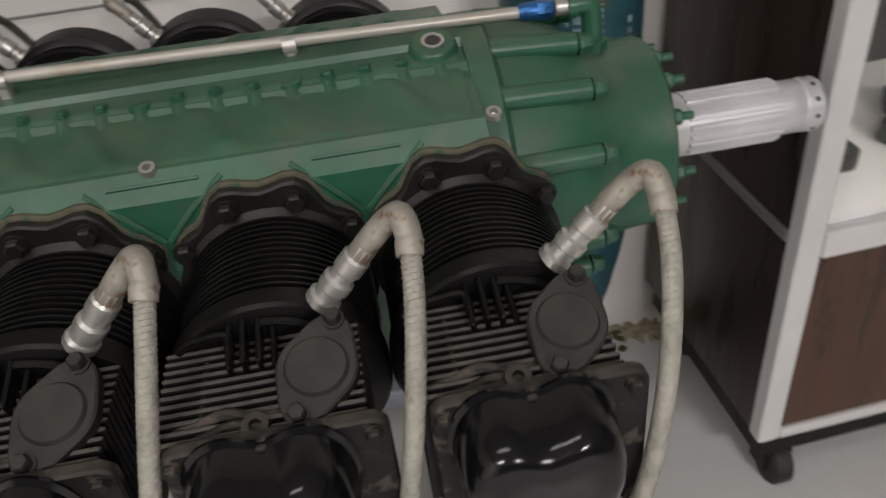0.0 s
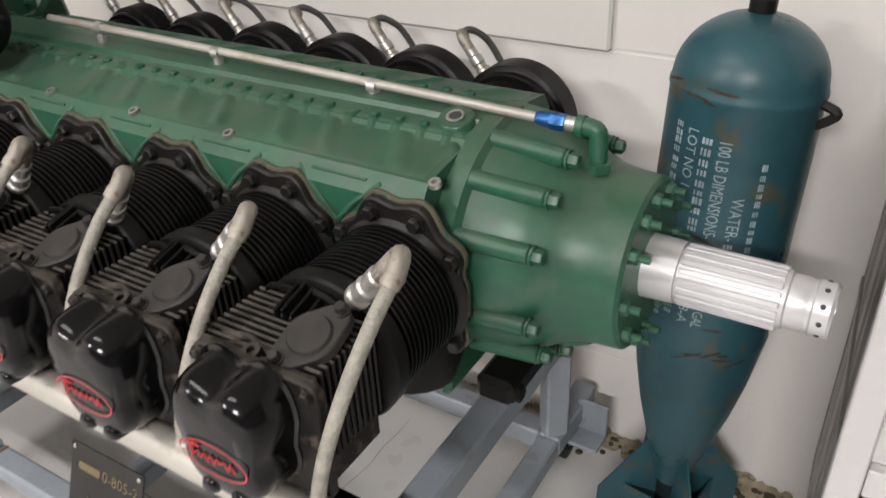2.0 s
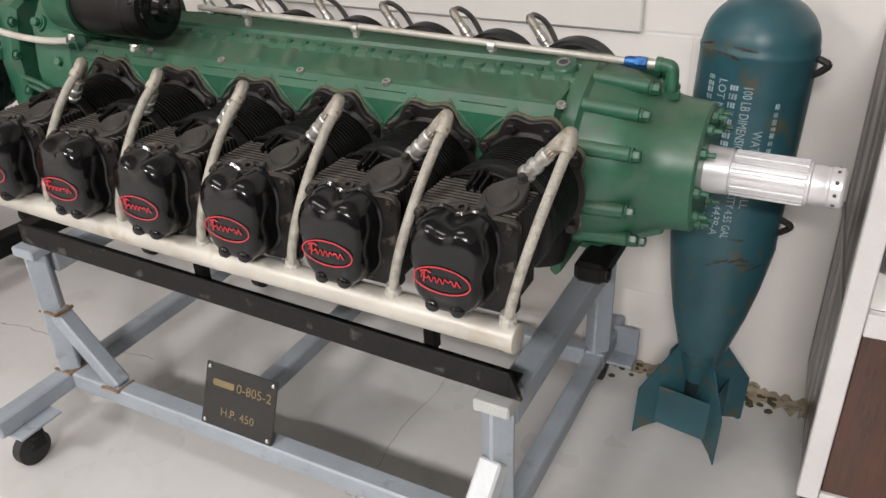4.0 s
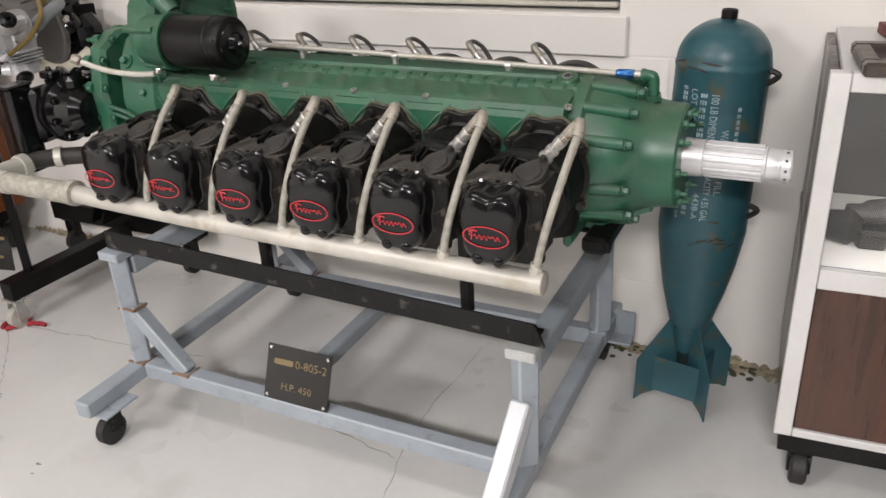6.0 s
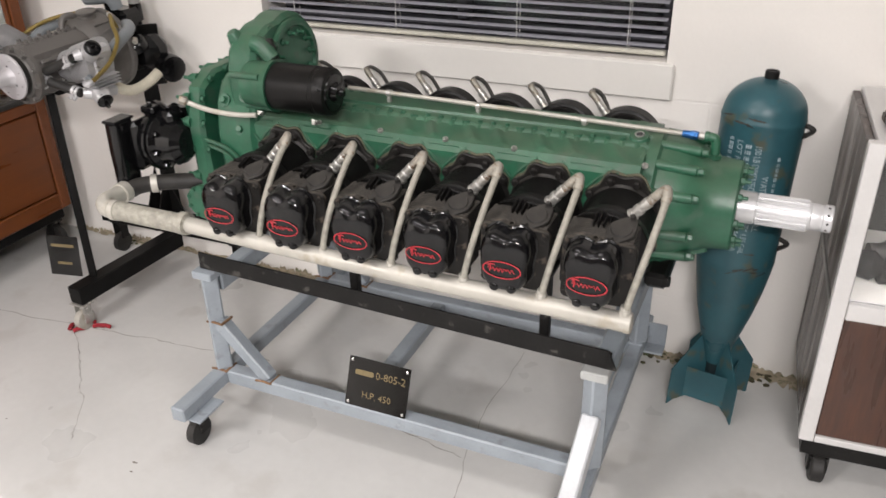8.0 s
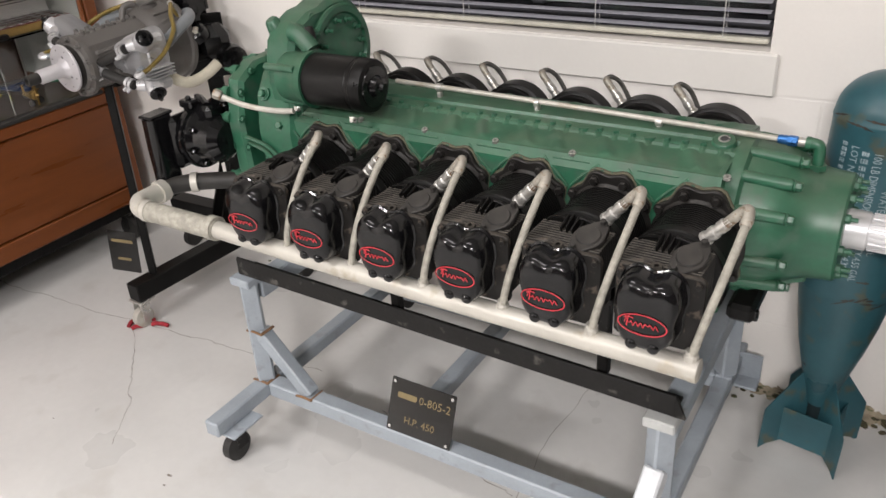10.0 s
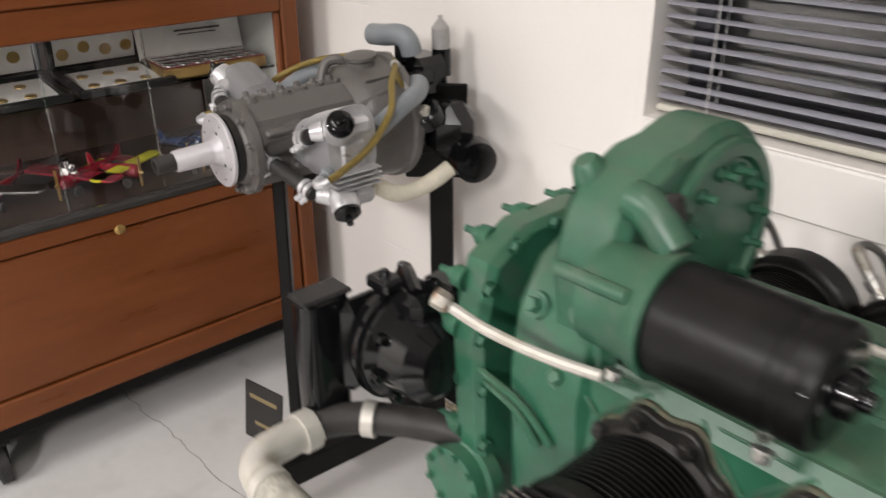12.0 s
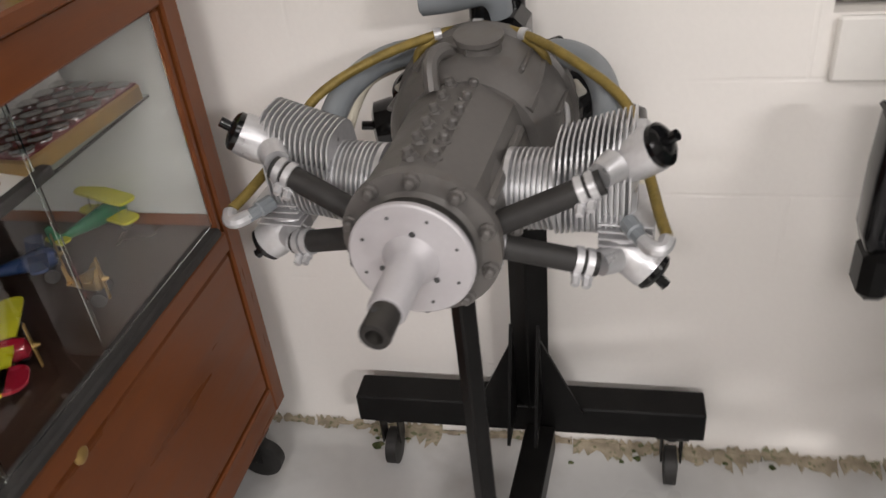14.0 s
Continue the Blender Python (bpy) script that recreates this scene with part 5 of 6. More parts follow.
def twin_side(sx):
    X = lambda x, y, z: Vector((sx * x, y, z))
    ba = Shape().lathe([(0, 0.036), (0.002, 0.046), (0.008, 0.046), (0.010, 0.038)] + [q for i in range(9) for q in ((0.012 + i * 0.006, 0.038), (0.0125 + i * 0.006, 0.046), (0.0145 + i * 0.006, 0.046), (0.015 + i * 0.006, 0.038))], X(0.070, 0.022, 0.0), (sx, 0, 0.03), 36)
    bo = part("barrel", ba, M_ALU, tw, "finned silver barrel", sharp=25)
    hd = Shape().box(X(0.172, 0.024, 0.0), (0.080, 0.060, 0.085), 0.012)
    for i in range(4):
        hd.box(X(0.203, 0.02, -0.040 + i * 0.0090), (0.058, 0.088, 0.0022), 0.0008)
    part("finned_head", hd, M_ALU, bo, "silver finned head", sharp=28)
    out = [(math.copysign(abs(math.cos(t)) ** 0.6, math.cos(t)) * 0.047, math.copysign(abs(math.sin(t)) ** 0.6, math.sin(t)) * 0.061) for t in [2 * math.pi * i / 28 for i in range(28)]]
    fin_me = Shape().loops([[(xx, 0.024 + p[0], p[1] * (1.22 if p[1] > 0 else 0.9) + 0.006) for p in out] for xx in (0, 0.0020)]).mesh("head_fin", M_ALU)
    for i in range(14):
        part("head_fin", fin_me, None, bo, "", Matrix.Translation((sx * (0.127 + i * 0.0060), 0, 0.0013 * i)) @ Matrix.Diagonal((1, 1, 0.86 + 0.009 * i, 1)))
    for zc, nm in ((0.062, "u"), (-0.062, "l")):
        sg = 1 if zc > 0 else -1
        rk = Shape().lathe([(-0.035, 0.018), (-0.02, 0.023), (0.0, 0.0255), (0.018, 0.0250), (0.024, 0.024)], X(0.212, -0.004, zc), (sx * 0.75, -0.25, 0.55 * sg), 26)
        rk.lathe([(0, 0.018), (0.022, 0.014)], X(0.190, -0.018, zc * 0.92), (-sx * 0.55, -0.75, -0.12 * sg), 16)
        rk.box(X(0.205, 0.03, zc), (0.04, 0.05, 0.03), 0.008)
        part("rocker_housing", rk, M_ALU, bo, "polished silver rocker housing")
        cp = Shape().lathe([(0, 0.023), (0.006, 0.023), (0.010, 0.018), (0.012, 0.010)], X(0.212, -0.004, zc) + Vector((sx * 0.75, -0.25, 0.55 * sg)).normalized() * 0.024, (sx * 0.75, -0.25, 0.55 * sg), 22)
        cp.rod(X(0.236, -0.012, zc + 0.020 * sg), X(0.248, -0.016, zc + 0.030 * sg), 0.006)
        part("rocker_cap", cp, M_GLOSS, bo, "black rocker cap")
        a, b = (X(0.066, -0.062, 0.002), X(0.180, -0.040, 0.050)) if zc > 0 else (X(0.070, -0.062, -0.020), X(0.176, -0.040, -0.052))
        part("pushrod_tube", Shape().tube([a, (a + b) / 2, b], 0.0135, 14, 4), M_RUBBER, bo, "black rubber pushrod tube")
        d = (b - a).normalized()
        for p in (a + d * 0.002, b - d * 0.014, b - d * 0.026):
            cl = Shape().lathe([(0, 0.0158), (0.008, 0.0158)], p, d, 18).hexbolt(p + d * 0.004 + Vector((0, -0.011, -0.012)), (0, -1, -0.4), 0.005, 0.012)
            part("hose_clamp", cl, M_ALU, bo)
    pl = Shape().lathe([(0, 0.010), (0.018, 0.010), (0.02, 0.008), (0.036, 0.008)], X(0.205, -0.022, -0.008), (sx * 0.5, -0.85, -0.1), 10)
    part("spark_plug", pl, M_GPIPE, bo)
    cpn = Shape().tube([X(0.222, -0.050, -0.011), X(0.232, -0.062, -0.012), X(0.242, -0.060, -0.012), X(0.246, -0.048, -0.008)], 0.0085, 10, 4)
    part("plug_cap", cpn, M_ALU, bo, "silver plug cap")
    part("intake_pipe", Shape().tube([X(0.045, 0.250, 0.050), X(0.095, 0.245, 0.070), X(0.140, 0.210, 0.068), X(0.165, 0.150, 0.055), X(0.172, 0.095, 0.030)], 0.0175, 16, 6), M_GPIPE, tw, "grey painted intake pipe", sharp=60)
    part("exhaust_lagging", Shape().tube([X(0.178, 0.075, -0.060), X(0.182, 0.105, -0.085), X(0.190, 0.140, -0.095), X(0.205, 0.185, -0.082), X(0.212, 0.225, -0.062)] if sx > 0 else [X(0.172, 0.075, -0.03), X(0.165, 0.14, 0.03), X(0.155, 0.20, 0.055), X(0.13, 0.27, 0.05)], 0.0160, 14, 6), M_LAG, tw, "white wrapped exhaust pipe", sharp=60)
    mg = Shape().box(X(0.105, 0.315, -0.035), (0.10, 0.10, 0.12), 0.034).lathe([(0, 0.042), (0.02, 0.045), (0.045, 0.042), (0.05, 0.03)], X(0.150, 0.320, -0.075), (sx, -0.3, -0.1), 26)
    mg.lathe([(0, 0.034), (0.025, 0.032), (0.03, 0.025)], X(0.105, 0.262, -0.002), (0.1 * sx, -0.6, 0.8), 22).rod(X(0.195, 0.30, -0.07), X(0.215, 0.295, -0.068), 0.007)
    part("magneto", mg, M_GLOSS, tw, "glossy black magneto")
    part("lead_nut", Shape().lathe([(0, 0.010), (0.02, 0.010)], X(0.088, 0.240, 0.028), (0.5 * sx, -0.6, -0.3), 12).lathe([(0, 0.010), (0.02, 0.010)], X(0.112, 0.248, 0.024), (0.5 * sx, -0.6, -0.3), 12), M_PIPE, tw)
    part("ignition_lead", Shape().tube([X(0.0, 0.246, 0.106), X(0.055, 0.222, 0.103), X(0.125, 0.165, 0.092), X(0.190, 0.115, 0.062), X(0.218, 0.050, 0.020), X(0.236, -0.015, 0.0), X(0.245, -0.046, -0.006)], 0.0062, 10, 7), M_YELLOW, tw, "olive braided ignition lead", sharp=60)
    part("short_lead", Shape().tube([X(0.057, 0.218, 0.100), X(0.082, 0.210, 0.082), X(0.088, 0.222, 0.045), X(0.098, 0.235, 0.030)], 0.0055, 10, 6), M_YELLOW, tw, "", sharp=60)
    part("lead_clip", Shape().lathe([(0, 0.0085), (0.010, 0.0085)], X(0.052, 0.223, 0.103), (sx, -0.5, -0.05), 12), M_ALU, tw)


twin_side(1)
twin_side(-1)
part("lead_clip", Shape().lathe([(-0.006, 0.009), (0.006, 0.009)], (-0.008, 0.246, 0.1055), (1, 0, 0), 12).box((-0.008, 0.25, 0.098), (0.012, 0.006, 0.02), 0.002), M_ALU, tw)
cb = Shape().box((0.0, 0.325, 0.055), (0.085, 0.085, 0.085), 0.014).rod((-0.01, 0.29, 0.09), (-0.01, 0.29, 0.125), 0.020).rod((0.012, 0.366, 0.05), (0.012, 0.366, 0.105), 0.0195).box((0.03, 0.30, 0.06), (0.04, 0.05, 0.03), 0.008)
part("carburettor", cb, M_GLOSS, tw, "black carburettor")
part("air_elbow", Shape().tube([(-0.088, 0.268, 0.133), (-0.05, 0.272, 0.136), (-0.012, 0.282, 0.140), (0.004, 0.290, 0.128), (0.006, 0.296, 0.105)], 0.0215, 18, 6), M_GPIPE, tw, "grey air intake elbow", sharp=60)
# Dark disc over the pipe end paints the shade in its mouth.
part("elbow_mouth_shade", Shape().lathe([(0, 0.018), (0.0015, 0.018)], (-0.0895, 0.2675, 0.133), (1, 0.1, 0), 18), M_INK_HOLE, tw)
part("filter_can", Shape().lathe([(0, 0.0185), (0.045, 0.0185), (0.056, 0.011), (0.062, 0.005), (0.070, 0.004)], (0.012, 0.366, 0.100), (0, 0, 1), 20), mat("grey_can", (0.33, 0.32, 0.31), 0.5), tw, "grey pointed filter can")
part("fuel_pipe", Shape().tube([(0.10, 0.20, 0.02), (0.115, 0.17, 0.03), (0.12, 0.14, 0.01), (0.118, 0.11, -0.03)], 0.0035, 8, 5), M_ALU, tw)

jack = thing("engine_hoist_stand", (-1.46, 0.38, 0), "black welded steel stand on casters holding the small engine", "stand")


def jbeam(name, a, b, w, h=None, label=""):
    a, b = Vector(a), Vector(b)
    d, s, u = frame_of(b - a)
    return part(name, Shape().box((a + b) / 2, ((b - a).length, w, h or w), 0.003, Matrix((d, s, u)).transposed()), M_JACK, jack, label)


jbeam("rear_beam", (-0.365, 0.0, 0.163), (0.30, 0.012, 0.163), 0.066)
jbeam("front_beam", (-0.03, -0.50, 0.128), (0.0, -0.034, 0.128), 0.055, 0.060)
jbeam("post", (-0.02, 0.0, 0.197), (-0.012, -0.01, 0.78), 0.050)
jbeam("strut", (-0.030, -0.41, 0.155), (-0.045, -0.385, 0.775), 0.024)
jbeam("mount_arm", (-0.01, 0.0, 0.775), (-0.04, -0.38, 0.780), 0.05, 0.03)
for sx in (-1, 1):
    gs = Shape().prism([(0, 0), (sx * 0.075, 0), (0, 0.17)], Matrix.Translation((sx * 0.026 - 0.02, -0.034, 0.197)) @ FRONT, 0.006)
    gs.prism([(0, 0), (0.10, 0), (0, 0.20)], Matrix.Translation((sx * 0.024 - 0.02, -0.030, 0.197)) @ Matrix.Rotation(radians(-90), 4, "Z") @ FRONT, 0.006)
    part("gusset", gs, M_JACK, jack)
jbeam("mount_plate", (0.0, -0.035, 0.70), (0.0, -0.035, 0.90), 0.13, 0.012)
for (x, y, lab) in ((-0.31, 0.005, "dark"), (0.245, 0.012, "dark"), (-0.03, -0.475, "white")):
    h = 0.13 if y > -0.1 else 0.098
    c = part("caster", Shape().box((x, y, h - 0.004), (0.06, 0.06, 0.008), 0.002).box((x - 0.018, y - 0.008, h - 0.04), (0.004, 0.035, 0.065), 0.001).box((x + 0.018, y - 0.008, h - 0.04), (0.004, 0.035, 0.065), 0.001).lathe([(0, 0.017), (0.02, 0.017)], (x, y, h - 0.024), (0, 0, 1), 16), M_STEEL if lab == "dark" else M_SILVER, jack)
    r = 0.038 if y > -0.1 else 0.034
    part("wheel", Shape().lathe([(-0.013, r * 0.6), (-0.011, r), (0.011, r), (0.013, r * 0.6), (0.015, r * 0.25)], (x, y - 0.012, r), (1, 0, 0), 22), M_RUBBER if lab == "dark" else M_PIPE, c)
rag = Shape()
random.seed(11)
for k in range(7):
    a = random.uniform(0, 6.28)
    p = Vector((0.02 + random.uniform(-0.05, 0.05), random.uniform(-0.02, 0.02), 0.008))
    rag.tube([p, p + Vector((0.02 * math.cos(a), 0.015 * math.sin(a), 0.004)), p + Vector((0.04 * math.cos(a), 0.03 * math.sin(a), -0.001))], 0.007, 7, 3)
solid("red_rag", rag, M_RAG, "crumpled red rag on the floor by the caster", "rag", at=pose(-1.515, -0.110, 0.0))
plaque("stand_plaque", (-1.545, -0.075, 0.245), 0.112, 0.135, -8, 12, [("", 0.035, 0.020, 0, (-0.042, 0.040)), ("", -0.025, 0.018, 0, (-0.026, 0.026))], "small black plaque with gold lines on the black stand", False)

# ---- wooden display cabinet along the west wall ----
FX, BXW = -1.985, -2.50
YR, YL = 0.364, -1.30
wc = thing("display_cabinet", (FX, YR, 0), "cherry wood display cabinet with a glazed upper part, on casters", "cabinet")
wc.matrix_basis = pose(0, 0, 0)


def wbox(name, x0, x1, y0, y1, z0, z1, material, label="", bev=0.004, parent=wc):
    return part(name, Shape().box(((x0 + x1) / 2, (y0 + y1) / 2, (z0 + z1) / 2), (abs(x1 - x0), abs(y1 - y0), abs(z1 - z0)), bev), material, parent, label)


wbox("front_panel", FX - 0.02, FX - 0.004, YL, YR - 0.05, 0.235, 0.553, M_WOOD, "cherry veneered front panel")
wbox("bottom_rail", FX - 0.025, FX, YL, YR - 0.046, 0.165, 0.230, M_WOOD)
wbox("middle_rail", FX - 0.025, FX, YL, YR - 0.046, 0.558, 0.598, M_WOOD)
wbox("top_rail", FX - 0.03, FX, YL, YR - 0.046, 0.985, 1.052, M_WOOD)
wbox("corner_post", FX - 0.03, FX, YR - 0.045, YR, 0.165, 1.052, M_WOODV)
wbox("glass_bead", FX - 0.02, FX - 0.006, YR - 0.062, YR - 0.046, 0.600, 0.983, M_WOODV)
wbox("black_strip", FX - 0.03, FX + 0.004, YL, YR - 0.064, 0.5985, 0.616, M_RUBBER, "black metal glazing strip")
wbox("top_board", BXW, FX + 0.014, YL, YR + 0.012, 1.0535, 1.078, M_WOOD)
wbox("side_panel", BXW, FX - 0.031, YR - 0.022, YR - 0.002, 0.165, 1.052, M_WOODV)
wbox("side_lining", BXW + 0.012, FX - 0.032, YR - 0.030, YR - 0.024, 0.618, 1.05, M_CASE, "pale lining")
wbox("back_panel", BXW, BXW + 0.01, YL, YR - 0.031, 0.165, 1.052, mat("case_back", (0.06, 0.028, 0.015), 0.5, var=0.3), "dark wood back")
wbox("case_floor", BXW + 0.012, FX - 0.032, YL, YR - 0.032, 0.582, 0.600, M_CASED, "dark polished case floor")
gp = wbox("front_glass", FX - 0.016, FX - 0.012, YL, YR - 0.064, 0.618, 0.984, M_GLASS, "clear sliding glass", 0.0)
gp.visible_shadow = False
gs_ = wbox("glass_shelf", BXW + 0.10, FX - 0.075, YL, YR - 0.034, 0.838, 0.844, M_GLASSG, "greenish glass shelf", 0.001)
gs_.visible_shadow = False
wbox("plinth", BXW + 0.04, FX - 0.03, YL, YR - 0.02, 0.115, 0.160, M_JACK, "black base frame")
for y in (YR - 0.06, -0.5, -1.2):
    c = part("caster", Shape().box((FX - 0.06, y, 0.108), (0.05, 0.05, 0.01), 0.002).box((FX - 0.06, y + 0.017, 0.075), (0.03, 0.004, 0.06), 0.001).box((FX - 0.06, y - 0.017, 0.075), (0.03, 0.004, 0.06), 0.001), M_STEEL, wc)
    part("wheel", Shape().lathe([(-0.013, 0.03), (-0.011, 0.046), (0.011, 0.046), (0.013, 0.03)], (FX - 0.055, y, 0.046), (0, 1, 0), 22), M_RUBBER, c)
part("lock", Shape().lathe([(0, 0.013), (0.003, 0.013), (0.006, 0.009), (0.007, 0.004)], (FX - 0.004, -0.150, 0.556), (1, 0, 0), 18), M_BRASS, wc, "round brass lock")
for y in (-0.02, -0.24):
    e = wbox("sliding_glass_edge", FX - 0.024, FX - 0.018, y - 0.003, y, 0.618, 0.984, M_GLASSG, "", 0.0)
    e.visible_shadow = False
# things on the shelf
tray = thing("medal_tray", Matrix.Translation((-2.135, 0.178, 0.8455)) @ Matrix.Rotation(radians(-4), 4, "Z"), "maroon tray of round metal tokens with an open white lid", "tray")
part("tray_base", Shape().box((0, 0, 0.014), (0.15, 0.26, 0.026), 0.003), M_BRASS, tray, "gold-edged box")
part("felt", Shape().box((0, 0, 0.0285), (0.144, 0.254, 0.003), 0.001), M_MAROON, tray)
part("lid", Shape().box((-0.080, 0.0, 0.075), (0.006, 0.27, 0.105), 0.001, Matrix.Rotation(radians(-12), 3, "Y")), M_PAPER, tray, "white lid with small print")
part("print_line", Shape().box((-0.0745, 0.02, 0.085), (0.001, 0.12, 0.005), 0, Matrix.Rotation(radians(-12), 3, "Y")).box((-0.0765, 0.02, 0.075), (0.001, 0.10, 0.003), 0, Matrix.Rotation(radians(-12), 3, "Y")), M_INK_HOLE, tray)
tok = Shape().lathe([(0, 0.0165), (0.003, 0.0165), (0.004, 0.015), (0.003, 0.013), (0.003, 0.001)], (0, 0, 0), (0, 0, 1), 18).mesh("token", M_CHROME)
for i in range(4):
    for j in range(7):
        part("token", tok, None, tray, "", pose(-0.054 + i * 0.036, -0.108 + j * 0.036, 0.0302))
for yc, wd in ((-0.045, 0.22), (-0.30, 0.26)):
    fr = thing("badge_frame", Matrix.Translation((-2.145, yc, 0.852)) @ Matrix.Rotation(radians(6), 4, "Y"), "black framed white card with small round badges", "frame", "badge frames")
    f = Shape()
    for cx, cy, sx_, sy_ in ((0.085, 0, 0.016, wd), (-0.085, 0, 0.016, wd), (0, wd / 2 - 0.008, 0.154, 0.016), (0, -wd / 2 + 0.008, 0.154, 0.016)):
        f.box((cx, cy, 0.008), (sx_, sy_, 0.016), 0.002)
    part("frame_rim", f, M_STEEL, fr)
    part("card", Shape().box((0, 0, 0.004), (0.152, wd - 0.034, 0.004)), M_PAPER, fr)
    bd = Shape().lathe([(0, 0.013), (0.003, 0.012)], (0, 0, 0.006), (0, 0, 1), 14).mesh("badge", M_BRASS)
    for i in range(2):
        for j in range(3):
            part("badge", bd, None, fr, "", pose(-0.035 + i * 0.07, -0.06 + j * 0.06, 0))
    up = Shape()
    for cz, cy, sz_, sy_ in ((0.012, 0, 0.014, wd), (0.098, 0, 0.014, wd), (0.055, wd / 2 - 0.007, 0.072, 0.014), (0.055, -wd / 2 + 0.007, 0.072, 0.014)):
        up.box((-0.10, cy, cz), (0.012, sy_, sz_), 0.002)
    part("upright_rim", up, M_STEEL, fr)
    part("upright_card", Shape().box((-0.102, 0, 0.055), (0.004, wd - 0.03, 0.072)), M_PAPER, fr)
    bd2 = Shape().lathe([(0, 0.014), (0.003, 0.013)], (-0.10, 0, 0.055), (1, 0, 0), 14).mesh("badge", M_BRASS)
    for j in range(4):
        part("badge", bd2, None, fr, "", pose(0, -0.075 + j * 0.05, random.uniform(-0.012, 0.012)))


def toy_plane(at, body, wing, label, span=0.2, length=0.16, biplane=False):
    ob = thing("model_plane", at, label, "model plane", "model planes in the cabinet")
    L = length
    part("fuselage", Shape().lathe([(0, 0.004), (L * 0.03, 0.014), (L * 0.12, 0.018), (L * 0.3, 0.017), (L * 0.7, 0.009), (L, 0.003)], (L * 0.35, 0, 0.035), (-1, 0, 0.02), 16), body, ob)
    wo = rounded(L * 0.24, span, L * 0.08)
    part("wing", Shape().prism(wo, Matrix.Translation((L * 0.12, 0, 0.030 if biplane else 0.045)), 0.005, 0.001), wing, ob)
    if biplane:
        part("upper_wing", Shape().prism(wo, Matrix.Translation((L * 0.14, 0, 0.066)), 0.005, 0.001), wing, ob)
        s = Shape()
        for y in (-span * 0.3, span * 0.3):
            s.rod((L * 0.08, y, 0.034), (L * 0.1, y, 0.067), 0.0012, seg=5).rod((L * 0.18, y, 0.034), (L * 0.2, y, 0.067), 0.0012, seg=5)
        part("wing_strut", s, M_CHROME, ob)
    part("tailplane", Shape().prism(rounded(L * 0.15, span * 0.36, L * 0.04), Matrix.Translation((-L * 0.56, 0, 0.038)), 0.003), wing, ob)
    part("tail_fin", Shape().prism([(-L * 0.65, 0.038), (-L * 0.48, 0.038), (-L * 0.6, 0.07), (-L * 0.66, 0.068)], Matrix.Translation((0, 0.0015, 0)) @ FRONT, 0.003), body, ob)
    for y in (-0.022, 0.022):
        part("wheel", Shape().lathe([(-0.004, 0.008), (-0.003, 0.012), (0.003, 0.012), (0.004, 0.008)], (L * 0.2, y, 0.012), (0, 1, 0), 14), M_RUBBER, ob)
        part("gear_leg", Shape().rod((L * 0.2, y, 0.012), (L * 0.18, y * 0.5, 0.026), 0.0018, seg=6), M_CHROME, ob)
    part("propeller", Shape().box((L * 0.365, 0, 0.035), (0.003, 0.009, 0.075), 0.001).lathe([(0, 0.006), (0.010, 0.002)], (L * 0.36, 0, 0.035), (1, 0, 0), 10), M_BRASS, ob)
    return ob


CF = 0.6005
toy_plane(Matrix.Translation((-2.18, -0.150, CF)) @ Matrix.Rotation(radians(-60), 4, "Z"), M_TOYR, M_TOYR, "red toy plane with chrome engine on the cabinet floor", 0.26, 0.22)
toy_plane(Matrix.Translation((-2.150, -0.066, CF)) @ Matrix.Rotation(radians(29), 4, "Z"), M_TOYR, M_TOYY, "red toy plane with a long yellow wing", 0.23, 0.15)
toy_plane(Matrix.Translation((-2.200, 0.292, CF)) @ Matrix.Rotation(radians(70), 4, "Z"), M_TOYG, M_TOYY, "green and yellow toy racing biplane", 0.13, 0.15, True)
toy_plane(Matrix.Translation((-2.240, 0.150, CF)) @ Matrix.Rotation(radians(40), 4, "Z"), M_TOYB, M_TOYB, "small dark blue toy plane", 0.13, 0.12)
toy_plane(Matrix.Translation((-2.107, 0.111, CF)) @ Matrix.Rotation(radians(20), 4, "Z"), M_BRASS, M_BRASS, "tiny brass plane figure on the cabinet floor", 0.06, 0.05)
toy_plane(Matrix.Translation((-2.20, -0.33, CF)) @ Matrix.Rotation(radians(-40), 4, "Z"), M_TOYR, M_CHROME, "red toy plane with silver wings", 0.24, 0.2)
re = thing("model_radial_engine", (-2.16, -0.185, CF + 0.055), "small chrome radial engine model", "model engine")
part("hub", Shape().lathe([(-0.012, 0.010), (0.012, 0.010)], (0, 0, 0), (0.5, -0.8, 0.2), 14), M_CHROME, re)
for i in range(7):
    t = 2 * math.pi * i / 7
    d, a, e = frame_of((0.5, -0.8, 0.2))
    o = (a * math.cos(t) + e * math.sin(t))
    part("cylinder", Shape().lathe([(0.008, 0.006), (0.024, 0.0065), (0.026, 0.004)], (0, 0, 0), o, 10), M_CHROME, re)
# on top of the cabinet
lb = thing("lime_box", Matrix.Translation((-2.075, 0.225, 1.0785)) @ Matrix.Rotation(radians(14), 4, "Z"), "bright lime green printed box on the cabinet", "box")
part("carton", Shape().box((0, 0, 0.045), (0.075, 0.15, 0.09), 0.002), M_LIME, lb)
part("printed_band", Shape().box((0.0385, 0.0, 0.03), (0.001, 0.13, 0.022)), M_TOYG, lb, "darker green printed band")
solid("black_disc", Shape().lathe([(-0.008, 0.05), (-0.007, 0.078), (0.007, 0.078), (0.009, 0.05), (0.008, 0.02)], (0, 0, 0.08), (1, 0, 0.22), 32), M_STEEL, "black round instrument standing on the cabinet", "instrument", at=pose(-2.16, 0.045, 1.0775))
